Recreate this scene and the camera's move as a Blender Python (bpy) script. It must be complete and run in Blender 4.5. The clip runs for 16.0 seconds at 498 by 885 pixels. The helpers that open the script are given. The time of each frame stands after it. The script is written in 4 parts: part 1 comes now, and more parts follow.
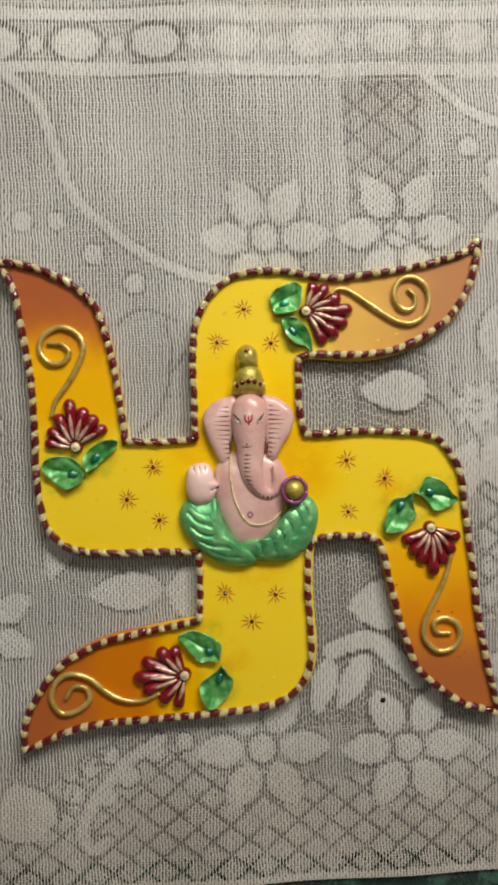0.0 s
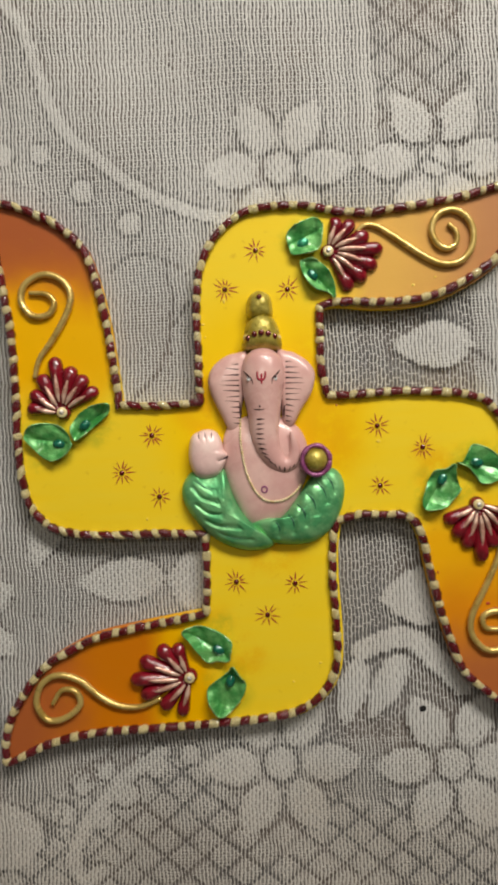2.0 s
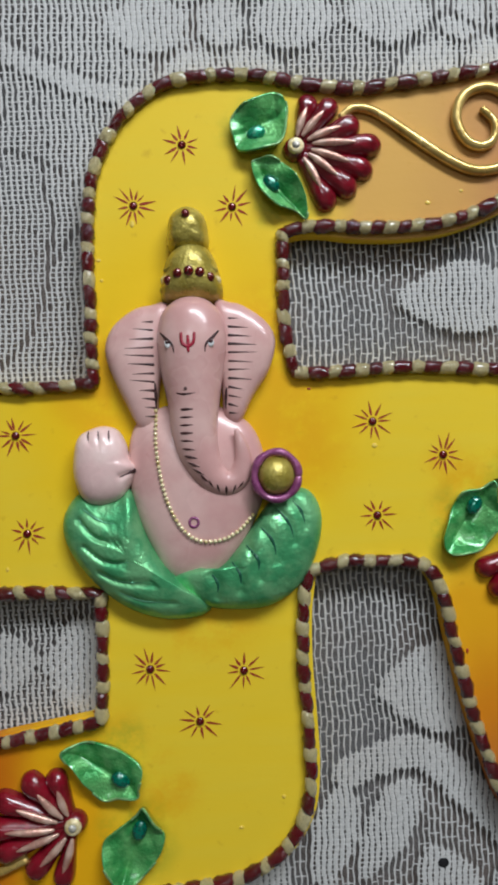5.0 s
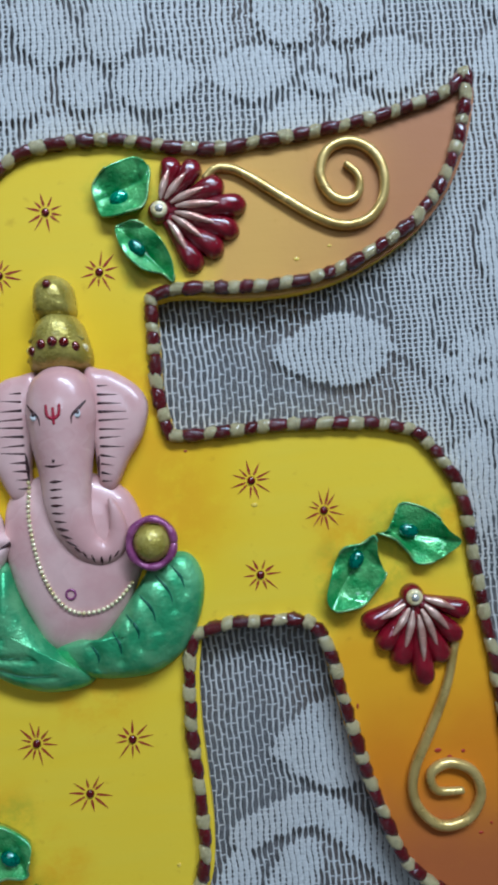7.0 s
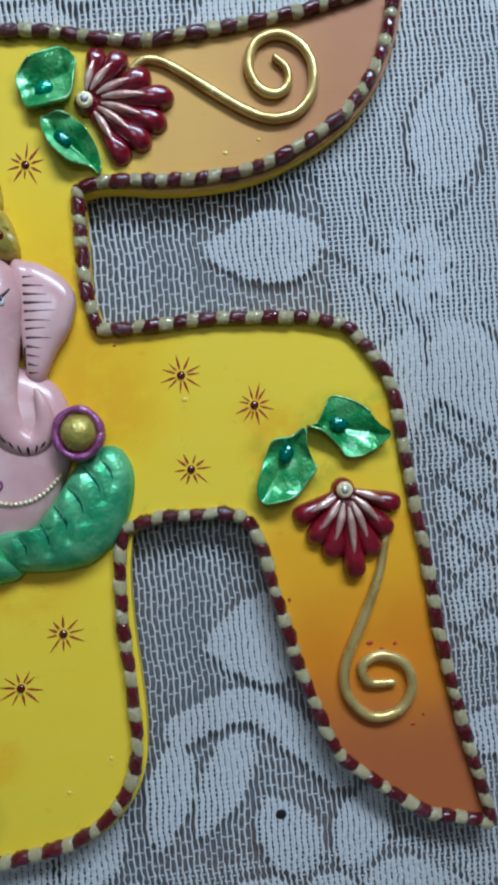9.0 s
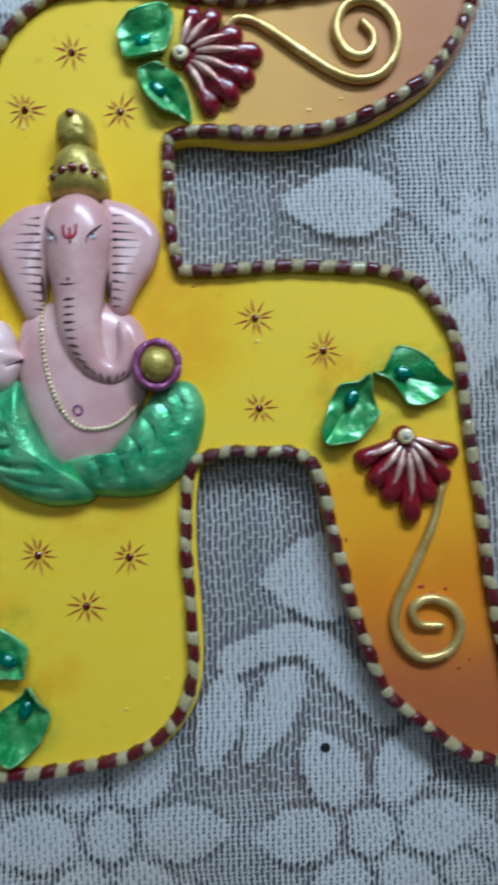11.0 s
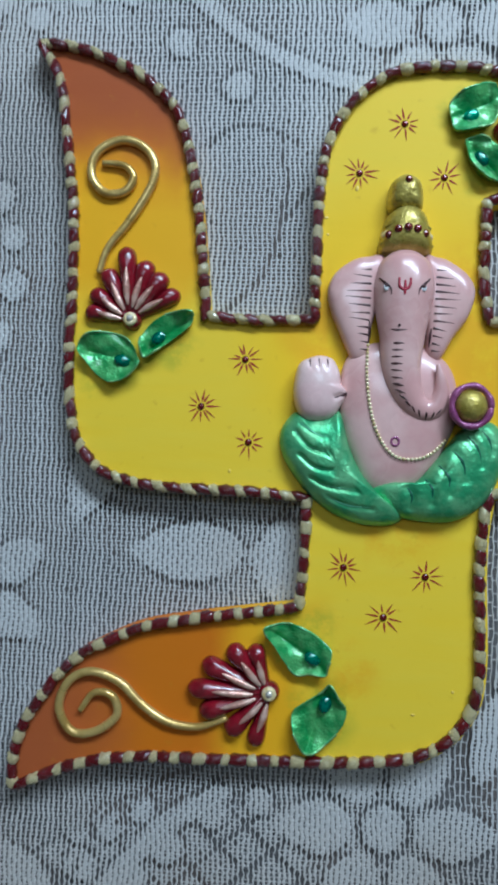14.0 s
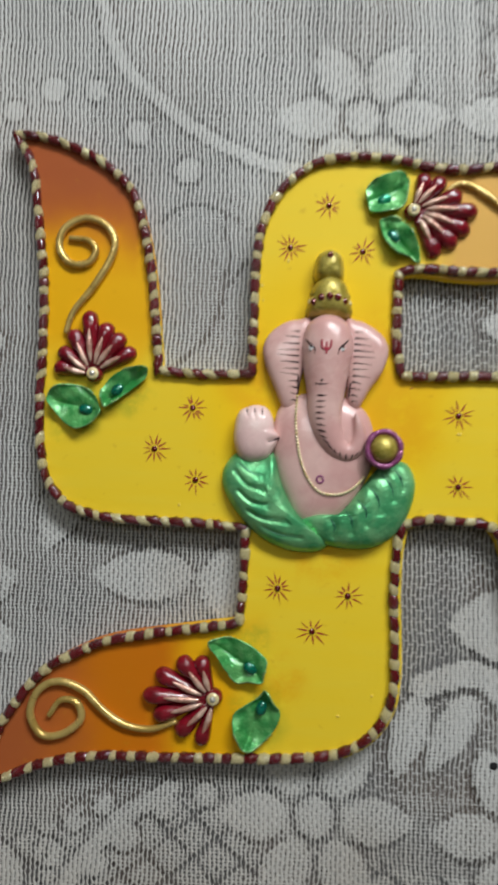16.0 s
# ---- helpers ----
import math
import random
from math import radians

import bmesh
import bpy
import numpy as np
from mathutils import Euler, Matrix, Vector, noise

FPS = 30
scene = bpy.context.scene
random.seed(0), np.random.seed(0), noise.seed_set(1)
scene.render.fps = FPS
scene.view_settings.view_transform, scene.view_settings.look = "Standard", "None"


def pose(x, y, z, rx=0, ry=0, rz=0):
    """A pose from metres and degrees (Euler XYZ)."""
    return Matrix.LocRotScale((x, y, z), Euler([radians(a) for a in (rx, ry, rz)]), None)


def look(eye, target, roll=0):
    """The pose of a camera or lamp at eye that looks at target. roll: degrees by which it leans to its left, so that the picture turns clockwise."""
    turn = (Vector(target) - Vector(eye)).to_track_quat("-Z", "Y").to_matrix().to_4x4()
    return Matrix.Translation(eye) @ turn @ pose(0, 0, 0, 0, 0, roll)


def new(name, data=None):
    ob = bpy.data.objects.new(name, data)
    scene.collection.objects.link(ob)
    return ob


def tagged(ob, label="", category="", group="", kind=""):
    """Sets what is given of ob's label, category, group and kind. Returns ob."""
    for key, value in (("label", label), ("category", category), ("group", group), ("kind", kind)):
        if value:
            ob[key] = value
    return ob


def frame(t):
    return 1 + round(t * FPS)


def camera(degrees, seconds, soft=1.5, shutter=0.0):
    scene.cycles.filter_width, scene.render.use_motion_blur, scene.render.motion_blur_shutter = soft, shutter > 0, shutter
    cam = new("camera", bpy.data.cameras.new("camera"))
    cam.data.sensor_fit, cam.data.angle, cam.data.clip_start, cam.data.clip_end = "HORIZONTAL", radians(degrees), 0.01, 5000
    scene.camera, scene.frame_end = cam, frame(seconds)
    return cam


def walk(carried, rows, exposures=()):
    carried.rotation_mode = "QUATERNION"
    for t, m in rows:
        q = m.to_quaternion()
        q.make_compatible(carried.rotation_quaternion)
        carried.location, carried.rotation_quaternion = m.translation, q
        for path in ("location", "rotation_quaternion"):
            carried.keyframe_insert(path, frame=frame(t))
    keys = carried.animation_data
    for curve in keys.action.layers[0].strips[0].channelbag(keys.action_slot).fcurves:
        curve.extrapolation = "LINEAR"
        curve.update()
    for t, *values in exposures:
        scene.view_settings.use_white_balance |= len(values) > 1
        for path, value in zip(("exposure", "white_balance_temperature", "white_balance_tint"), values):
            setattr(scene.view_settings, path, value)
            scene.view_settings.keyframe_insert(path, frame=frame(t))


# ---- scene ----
# The table top is z = 0; lengths on the plaque are given in millimetres and scaled by MM.
cam = camera(40.6, 16.0, soft=3.5, shutter=0.5)
PATH = [
    (0, (-0.0143, -0.4371, 0.0099), (0.0017, 0.0626, 0.0012), -1.33),
    (0.5, (-0.0107, -0.4363, 0.0139), (0.0097, 0.0632, 0.0059), -1.23),
    (1, (-0.0110, -0.4319, 0.0099), (0.0076, 0.0676, -0.0001), -0.88),
    (1.5, (-0.0096, -0.4096, -0.0061), (0.0014, 0.0902, -0.0169), -1.76),
    (2, (-0.0056, -0.3763, -0.0145), (-0.0097, 0.1237, -0.0186), -1.77),
    (2.5, (-0.0051, -0.3452, -0.0160), (-0.0017, 0.1548, -0.0170), -1.13),
    (3, (-0.0068, -0.3064, -0.0152), (0.0071, 0.1934, -0.0128), 0.37),
    (3.2, (-0.0062, -0.2957, -0.0170), (0.0079, 0.2040, -0.0117), 0.30),
    (5.3, (0.0123, -0.2392, -0.0183), (0.0277, 0.2605, -0.0149), -1.79),
    (5.5, (0.0111, -0.2412, -0.0145), (0.0312, 0.2584, -0.0079), -1.44),
    (6, (0.0245, -0.2404, -0.0061), (0.0450, 0.2591, 0.0012), -1.96),
    (6.5, (0.0396, -0.2390, -0.0031), (0.0574, 0.2606, 0.0050), -3.20),
    (7, (0.0509, -0.2408, -0.0006), (0.0751, 0.2586, 0.0067), -4.48),
    (7.5, (0.0598, -0.2428, 0.0005), (0.0832, 0.2565, 0.0123), -5.28),
    (8, (0.0663, -0.2433, -0.0012), (0.0914, 0.2560, 0.0088), -5.33),
    (8.5, (0.0684, -0.2396, -0.0192), (0.1009, 0.2593, -0.0184), -5.10),
    (10.8, (0.0572, -0.2507, -0.0580), (0.0802, 0.2487, -0.0482), -2.36),
    (11, (0.0497, -0.2503, -0.0599), (0.0679, 0.2493, -0.0513), -1.57),
    (11.5, (0.0195, -0.2521, -0.0649), (0.0259, 0.2479, -0.0575), 0.35),
    (12, (-0.0031, -0.2570, -0.0646), (-0.0086, 0.2430, -0.0569), 1.69),
    (12.5, (-0.0216, -0.2614, -0.0634), (-0.0469, 0.2378, -0.0526), 3.29),
    (13, (-0.0328, -0.2659, -0.0607), (-0.0614, 0.2331, -0.0478), 3.59),
    (13.5, (-0.0357, -0.2717, -0.0539), (-0.0636, 0.2272, -0.0350), 3.09),
    (14, (-0.0387, -0.2798, -0.0569), (-0.0750, 0.2185, -0.0371), 3.16),
    (14.5, (-0.0371, -0.2942, -0.0545), (-0.0769, 0.2038, -0.0342), 3.05),
    (15, (-0.0360, -0.2940, -0.0517), (-0.0704, 0.2044, -0.0316), 3.11),
    (15.5, (-0.0284, -0.2934, -0.0509), (-0.0628, 0.2050, -0.0310), 2.97),
    (16, (-0.0156, -0.3214, -0.0465), (-0.0455, 0.1768, -0.0160), 2.82),
]
LAY = pose(0, 0, 0, -90)  # the path was set out against an upright board; this lays it over the table
EXPOSURES = [
    (0.0, 0.36, 6850, 10), (3.2, 0.31, 6900, 11), (5.3, 0.18, 5450, 8), (6.0, 0.17, 5050, 6),
    (8.5, 0.2, 4700, 5), (12.0, 0.22, 4750, 3), (14.5, 0.27, 4800, 2),
    (15.0, 0.27, 5300, 5), (15.5, 0.28, 5650, 6), (16.0, 0.3, 5950, 7),
]
walk(cam, [(t, LAY @ look(eye, target, roll)) for t, eye, target, roll in PATH], EXPOSURES)

from mathutils.bvhtree import BVHTree
from mathutils.geometry import tessellate_polygon

# ---- light ----
world = bpy.data.worlds.new("room_air")
world.use_nodes = True
world.node_tree.nodes["Background"].inputs[0].default_value = (0.9, 0.95, 1.0, 1)
world.node_tree.nodes["Background"].inputs[1].default_value = 0.05
scene.world = world


def area(name, place, target, sx, sy, watts, colour):
    data = bpy.data.lights.new(name, "AREA")
    data.shape, data.size, data.size_y, data.energy, data.color = "RECTANGLE", sx, sy, watts, colour
    ob = new(name, data)
    ob.matrix_world = look(place, target)
    return ob


area("ceiling_lamp", (-0.10, 0.60, 1.85), (-0.10, 0.60, 0), 0.6, 0.45, 3.5, (1.0, 0.97, 0.92))
area("tube_lamp", (0.38, 0.92, 0.84), (0.1, 0.0, 0), 1.0, 0.22, 16.8, (1.0, 0.97, 0.92))

# ---- materials ----
MM = 0.001


class Net:
    """A short way to write node trees."""

    def __init__(self, name):
        self.mat = bpy.data.materials.new(name)
        self.mat.use_nodes = True
        self.tree = self.mat.node_tree
        self.bsdf = self.tree.nodes["Principled BSDF"]

    def put(self, socket, value):
        if isinstance(value, bpy.types.NodeSocket):
            self.tree.links.new(value, socket)
        else:
            socket.default_value = (*value, 1) if isinstance(value, tuple) and len(value) == 3 and socket.type == "RGBA" else value

    def node(self, kind, out=0, **ins):
        n = self.tree.nodes.new(kind)
        for key, value in ins.items():
            if key.startswith("in_"):
                self.put(n.inputs[int(key[3:])], value)
            else:
                setattr(n, key, value)
        return n.outputs[out]

    def math(self, op, a, b=0.0, c=0.0):
        return self.node("ShaderNodeMath", operation=op, in_0=a, in_1=b, in_2=c)

    def mix(self, f, a, b, blend="MIX"):
        n = self.tree.nodes.new("ShaderNodeMix")
        n.data_type, n.blend_type = "RGBA", blend
        self.put(n.inputs[0], f), self.put(n.inputs[6], a), self.put(n.inputs[7], b)
        return n.outputs[2]

    def ramp(self, v, a, b, lo=0.0, hi=1.0):
        n = self.tree.nodes.new("ShaderNodeMapRange")
        n.interpolation_type = "SMOOTHSTEP"
        for k, value in enumerate((v, a, b, lo, hi)):
            self.put(n.inputs[k], value)
        return n.outputs[0]

    def coords(self):
        return self.node("ShaderNodeTexCoord", out=3)

    def noise(self, scale, detail=3.0, rough=0.55, vector=None):
        n = self.tree.nodes.new("ShaderNodeTexNoise")
        self.put(n.inputs["Vector"], vector if vector is not None else self.coords())
        n.inputs["Scale"].default_value, n.inputs["Detail"].default_value, n.inputs["Roughness"].default_value = scale, detail, rough
        return n.outputs[0]

    def bump(self, height, distance, strength=1.0):
        n = self.tree.nodes.new("ShaderNodeBump")
        n.inputs["Strength"].default_value, n.inputs["Distance"].default_value = strength, distance
        self.put(n.inputs["Height"], height)
        self.put(self.bsdf.inputs["Normal"], n.outputs[0])

    def set(self, **ins):
        for key, value in ins.items():
            self.put(self.bsdf.inputs[key.replace("_", " ")], value)
        return self.mat


def paint(name, colour, other, rough=0.35, metal=0.0, scale=220.0, bump=0.00015, coat=0.0, spread=(0.35, 0.65), vary=0.0):
    """Hand-brushed paint or glazed clay: two tones, fine grain and uneven gloss."""
    n = Net(name)
    f = n.ramp(n.noise(scale, 4.0), *spread)
    g = n.noise(scale * 6, 2.0)
    col = n.mix(f, colour, other)
    col = n.mix(n.math("MULTIPLY", g, 0.25), col, tuple(c * 0.6 for c in colour))
    if vary:
        each = n.node("ShaderNodeObjectInfo", out=5)
        col = n.mix(n.math("MULTIPLY", each, vary), col, tuple(c * 0.45 for c in other))
    n.bump(n.math("ADD", n.noise(scale * 1.5, 3.0), n.math("MULTIPLY", g, 0.4)), bump)
    return n.set(Base_Color=col, Roughness=n.ramp(n.noise(scale * 0.7), 0.3, 0.7, rough * 0.75, rough * 1.3), Metallic=metal, Coat_Weight=coat, Coat_Roughness=0.07, Specular_IOR_Level=0.4)


def board_paint():
    """Yellow board shaded with orange towards the four arm ends, brushed by hand."""
    n = Net("board_paint")
    co = n.coords()
    sep = n.tree.nodes.new("ShaderNodeSeparateXYZ")
    n.put(sep.inputs[0], co)
    wob = n.math("MULTIPLY", n.math("SUBTRACT", n.noise(28.0, 3.0), 0.5), 0.03)
    x, y = n.math("ADD", sep.outputs[0], wob), n.math("ADD", sep.outputs[1], wob)
    top = n.math("MULTIPLY", n.ramp(x, 0.022, 0.15), n.ramp(y, 0.025, 0.05))
    right = n.math("MULTIPLY", n.ramp(y, -0.03, -0.165), n.ramp(x, 0.07, 0.10))
    left = n.math("MULTIPLY", n.ramp(y, -0.026, 0.124), n.ramp(x, -0.07, -0.09))
    low = n.math("MULTIPLY", n.ramp(x, -0.008, -0.145), n.ramp(y, -0.10, -0.115))
    # the edge of the upper arm stays plain yellow
    soft = n.math("MULTIPLY", top, n.ramp(sep.outputs[2], 0.0045, 0.0055))
    deep = n.math("MAXIMUM", n.math("MULTIPLY", left, 0.9), n.math("MINIMUM", n.math("MULTIPLY", low, 1.7), 1.0))
    ends = n.math("MAXIMUM", left, n.math("MULTIPLY", low, 0.9))
    rad = n.math("SQRT", n.math("ADD", n.math("MULTIPLY", sep.outputs[0], sep.outputs[0]), n.math("MULTIPLY", sep.outputs[1], sep.outputs[1])))
    strokes = n.tree.nodes.new("ShaderNodeMapping")
    strokes.inputs["Scale"].default_value = (14.0, 90.0, 10.0)
    n.put(strokes.inputs[0], co)
    brush = n.noise(1.6, 4.0, 0.6, strokes.outputs[0])
    pale = n.math("MULTIPLY", n.ramp(rad, 0.045, 0.075), n.ramp(brush, 0.15, 0.85, 0.55, 1.0))
    col = n.mix(n.math("MULTIPLY", pale, 0.6), (0.80, 0.525, 0.003), (0.74, 0.58, 0.045))
    col = n.mix(n.ramp(soft, 0.01, 0.22), col, (0.64, 0.37, 0.08))
    col = n.mix(n.ramp(soft, 0.3, 1.0), col, (0.41, 0.18, 0.075))
    col = n.mix(n.ramp(right, 0.01, 0.2), col, (0.72, 0.36, 0.004))
    col = n.mix(n.ramp(right, 0.25, 0.7), col, (0.60, 0.21, 0.005))
    col = n.mix(n.ramp(right, 0.65, 1.0), col, (0.37, 0.11, 0.030))
    col = n.mix(n.ramp(deep, 0.01, 0.25), col, (0.74, 0.39, 0.0))
    col = n.mix(n.ramp(deep, 0.42, 0.82), col, (0.53, 0.155, 0.002))
    col = n.mix(n.ramp(ends, 0.6, 0.95), col, (0.34, 0.088, 0.026))
    col = n.mix(n.math("MULTIPLY", n.ramp(n.noise(170.0, 5.0), 0.62, 0.78), 0.35), col, (0.45, 0.22, 0.01))
    smear = None
    for px, py, reach in ((0.095, -0.030, 0.020), (0.128, -0.030, 0.018), (-0.018, -0.135, 0.022), (-0.026, 0.004, 0.034), (0.034, 0.016, 0.036), (0.036, -0.012, 0.032), (0.0, -0.072, 0.03)):
        dx, dy = n.math("SUBTRACT", x, px), n.math("SUBTRACT", y, py)
        d = n.math("SQRT", n.math("ADD", n.math("MULTIPLY", dx, dx), n.math("MULTIPLY", dy, dy)))
        one = n.ramp(d, reach, reach * 0.3)
        smear = one if smear is None else n.math("MAXIMUM", smear, one)
    smear = n.math("MULTIPLY", smear, n.ramp(n.noise(60.0, 4.0, 0.65), 0.35, 0.62))
    col = n.mix(n.math("MULTIPLY", smear, 0.7), col, (0.72, 0.36, 0.002))
    # green paint strayed round the leaves
    stray = None
    for px, py, reach in ((0.026, 0.090, 0.018), (0.032, 0.070, 0.016), (0.096, -0.047, 0.020), (0.119, -0.034, 0.020), (-0.119, -0.014, 0.019), (-0.094, -0.004, 0.016), (-0.035, -0.127, 0.019), (-0.026, -0.154, 0.019)):
        dx, dy = n.math("SUBTRACT", x, px), n.math("SUBTRACT", y, py)
        d = n.math("SQRT", n.math("ADD", n.math("MULTIPLY", dx, dx), n.math("MULTIPLY", dy, dy)))
        one = n.ramp(d, reach, reach * 0.5)
        stray = one if stray is None else n.math("MAXIMUM", stray, one)
    stray = n.math("MULTIPLY", stray, n.ramp(n.noise(90.0, 4.0, 0.65), 0.38, 0.62))
    col = n.mix(n.math("MULTIPLY", stray, 0.6), col, (0.36, 0.36, 0.02))
    n.bump(n.math("ADD", n.math("MULTIPLY", brush, 0.7), n.math("MULTIPLY", n.noise(700.0, 2.0), 0.25)), 0.00012)
    return n.set(Base_Color=col, Roughness=n.ramp(brush, 0.2, 0.8, 0.40, 0.55), Specular_IOR_Level=0.14)


def lace():
    """Cotton lace yarn: slightly stained, fuzzy, with fine cross ribs."""
    n = Net("lace")
    co = n.coords()
    stain = n.ramp(n.noise(9.0, 4.0), 0.45, 0.75)
    col = n.mix(n.math("MULTIPLY", stain, 0.35), (0.535, 0.532, 0.508), (0.455, 0.43, 0.385))
    browner = n.ramp(n.noise(5.0, 3.0), 0.5, 0.72)
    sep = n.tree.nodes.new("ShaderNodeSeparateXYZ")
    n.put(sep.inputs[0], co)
    # browner in patches and, with an uneven margin, towards the front edge
    browner = n.math("MAXIMUM", n.math("MULTIPLY", browner, 0.35), n.math("MULTIPLY", n.ramp(n.math("ADD", sep.outputs[1], n.math("MULTIPLY", n.noise(12.0, 3.0), 0.12)), -0.10, -0.19), 0.45))
    col = n.mix(browner, col, (0.43, 0.365, 0.29))
    col = n.mix(n.ramp(n.noise(420.0, 3.0), 0.3, 0.8, 0.0, 0.35), col, (0.39, 0.40, 0.39))
    ribs = n.tree.nodes.new("ShaderNodeMapping")
    ribs.inputs["Scale"].default_value = (250.0, 900.0, 250.0)
    n.put(ribs.inputs[0], co)
    n.bump(n.math("ADD", n.noise(1.0, 2.0, 0.5, ribs.outputs[0]), n.math("MULTIPLY", n.noise(1800.0, 2.0), 0.4)), 0.0005, 0.6)
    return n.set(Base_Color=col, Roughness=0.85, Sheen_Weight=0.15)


def green_weave():
    """Cloth dark green along its front, lightened to taupe to brighten the lace's holes."""
    n = Net("green_weave")
    sep = n.tree.nodes.new("ShaderNodeSeparateXYZ")
    n.put(sep.inputs[0], n.coords())
    f = n.ramp(n.noise(70.0, 4.0, 0.7), 0.48, 0.6)
    green = n.mix(f, (0.006, 0.022, 0.018), (0.03, 0.09, 0.065))
    lightened_taupe = n.mix(n.ramp(n.noise(14.0, 3.0), 0.4, 0.65), (0.145, 0.14, 0.138), (0.17, 0.14, 0.122))
    n.bump(n.noise(500.0, 3.0), 0.0006)
    return n.set(Base_Color=n.mix(n.ramp(sep.outputs[1], -0.274, -0.270), green, lightened_taupe), Roughness=0.85)


def wood(name, a, b):
    n = Net(name)
    m = n.tree.nodes.new("ShaderNodeMapping")
    m.inputs["Scale"].default_value = (3.0, 40.0, 40.0)
    n.put(m.inputs[0], n.coords())
    g = n.noise(1.5, 6.0, 0.65, m.outputs[0])
    n.bump(g, 0.0004)
    return n.set(Base_Color=n.mix(n.ramp(g, 0.35, 0.65), a, b), Roughness=0.5)


def plain(name, a, b, scale, rough=0.8):
    n = Net(name)
    g = n.noise(scale, 5.0)
    n.bump(g, 0.001)
    return n.set(Base_Color=n.mix(n.ramp(g, 0.35, 0.65), a, b), Roughness=rough)


def stone(name, colour):
    """Cut glass stone with a foil back."""
    n = Net(name)
    return n.set(Base_Color=n.mix(n.ramp(n.noise(900.0), 0.4, 0.6), colour, tuple(c * 0.45 for c in colour)), Roughness=0.08, Metallic=0.35, Coat_Weight=1.0, Coat_Roughness=0.03)


BOARD = board_paint()
LACE = lace()
PLAIN_WEAVE = plain("plain_lace_weave", (0.34, 0.338, 0.325), (0.29, 0.28, 0.26), 60.0, 0.85)
GREEN_CLOTH = green_weave()
WOOD = wood("table_wood", (0.12, 0.055, 0.025), (0.20, 0.10, 0.05))
PLASTER = plain("wall_plaster", (0.50, 0.47, 0.42), (0.44, 0.41, 0.36), 6.0)
WHITE = plain("ceiling_paint", (0.8, 0.8, 0.78), (0.75, 0.75, 0.73), 5.0)
TILE = plain("floor_tile", (0.42, 0.39, 0.35), (0.34, 0.31, 0.28), 9.0, 0.4)
MAROON = paint("maroon_glaze", (0.205, 0.006, 0.012), (0.105, 0.003, 0.006), 0.20, 0.0, 260.0, 0.0004, 0.8, (0.35, 0.65), 0.5)
PETAL_GLAZE = paint("petal_glaze", (0.215, 0.005, 0.015), (0.125, 0.003, 0.008), 0.18, 0.0, 240.0, 0.0003, 0.9)
GOLD = paint("pale_gold_paint", (0.95, 0.85, 0.52), (0.66, 0.50, 0.18), 0.18, 0.15, 380.0, 0.0002, 0.8, (0.42, 0.68), 0.22)
GOLD_WIRE = paint("gold_scroll_paint", (0.68, 0.50, 0.16), (0.47, 0.31, 0.07), 0.27, 0.50, 90.0, 0.0002, 0.4)
ROSE_GOLD = paint("rose_gold_paint", (0.78, 0.55, 0.43), (0.52, 0.27, 0.20), 0.24, 0.40, 150.0, 0.0003, 0.5)
LEAF_GREEN = paint("green_enamel", (0.050, 0.31, 0.070), (0.17, 0.50, 0.15), 0.20, 0.30, 170.0, 0.0006, 0.9)
ROPE_GOLD = paint("rope_gilding", (1.0, 0.87, 0.45), (0.74, 0.54, 0.19), 0.16, 0.10, 520.0, 0.0007, 1.0, (0.50, 0.72), 0.0)
LEAF_RIM = paint("pale_green_gilding", (0.30, 0.50, 0.20), (0.10, 0.36, 0.12), 0.28, 0.45, 320.0, 0.0003, 0.3)
SKIN = paint("pink_pearl_glaze", (0.70, 0.46, 0.415), (0.59, 0.325, 0.30), 0.27, 0.0, 45.0, 0.0001, 0.35)
PALM = paint("pale_pink_glaze", (0.84, 0.63, 0.58), (0.76, 0.52, 0.49), 0.28, 0.0, 90.0, 0.0001, 0.35)
TEAL = paint("green_pearl_paint", (0.085, 0.38, 0.150), (0.23, 0.56, 0.25), 0.38, 0.45, 110.0, 0.0004, 0.0)
CROWN = paint("olive_gold_paint", (0.38, 0.30, 0.040), (0.54, 0.45, 0.10), 0.30, 0.40, 160.0, 0.0005, 0.3)
# shade of the right leg's slits, put into the colour
SLIT_SHADE = paint("slit_shade_green", (0.008, 0.07, 0.04), (0.02, 0.12, 0.06), 0.5)
# light caught by the left leg's crease edges, put into the colour
CREASE_GLINT = paint("crease_glint_green", (0.22, 0.55, 0.34), (0.14, 0.46, 0.27), 0.35, 0.3)
MAGENTA = paint("purple_pearl_paint", (0.22, 0.045, 0.15), (0.33, 0.10, 0.23), 0.25, 0.25, 300.0, 0.0003, 0.4)
# drawn ink, and the painted shade of gaps at ears and thumb
INK_AND_SHADE = paint("ink_and_gap_shade", (0.030, 0.012, 0.012), (0.06, 0.02, 0.02), 0.5)
RED_INK = paint("red_brown_ink", (0.33, 0.026, 0.010), (0.42, 0.07, 0.014), 0.5, 0.0, 600.0)
SPECK_BLACK = paint("speck_black", (0.006, 0.006, 0.007), (0.012, 0.011, 0.011), 0.7)
CRIMSON = paint("crimson_ink", (0.38, 0.012, 0.04), (0.30, 0.02, 0.04), 0.4)
EYE_WHITE = paint("white_ink", (0.8, 0.8, 0.8), (0.7, 0.7, 0.7), 0.35)
RUBY = stone("ruby_glass", (0.17, 0.004, 0.005))
EMERALD = stone("emerald_glass", (0.006, 0.20, 0.12))
BRIGHT_STONE = stone("bright_green_glass", (0.03, 0.42, 0.22))
CRYSTAL = stone("crystal_glass", (0.75, 0.72, 0.62))

# ---- building helpers ----


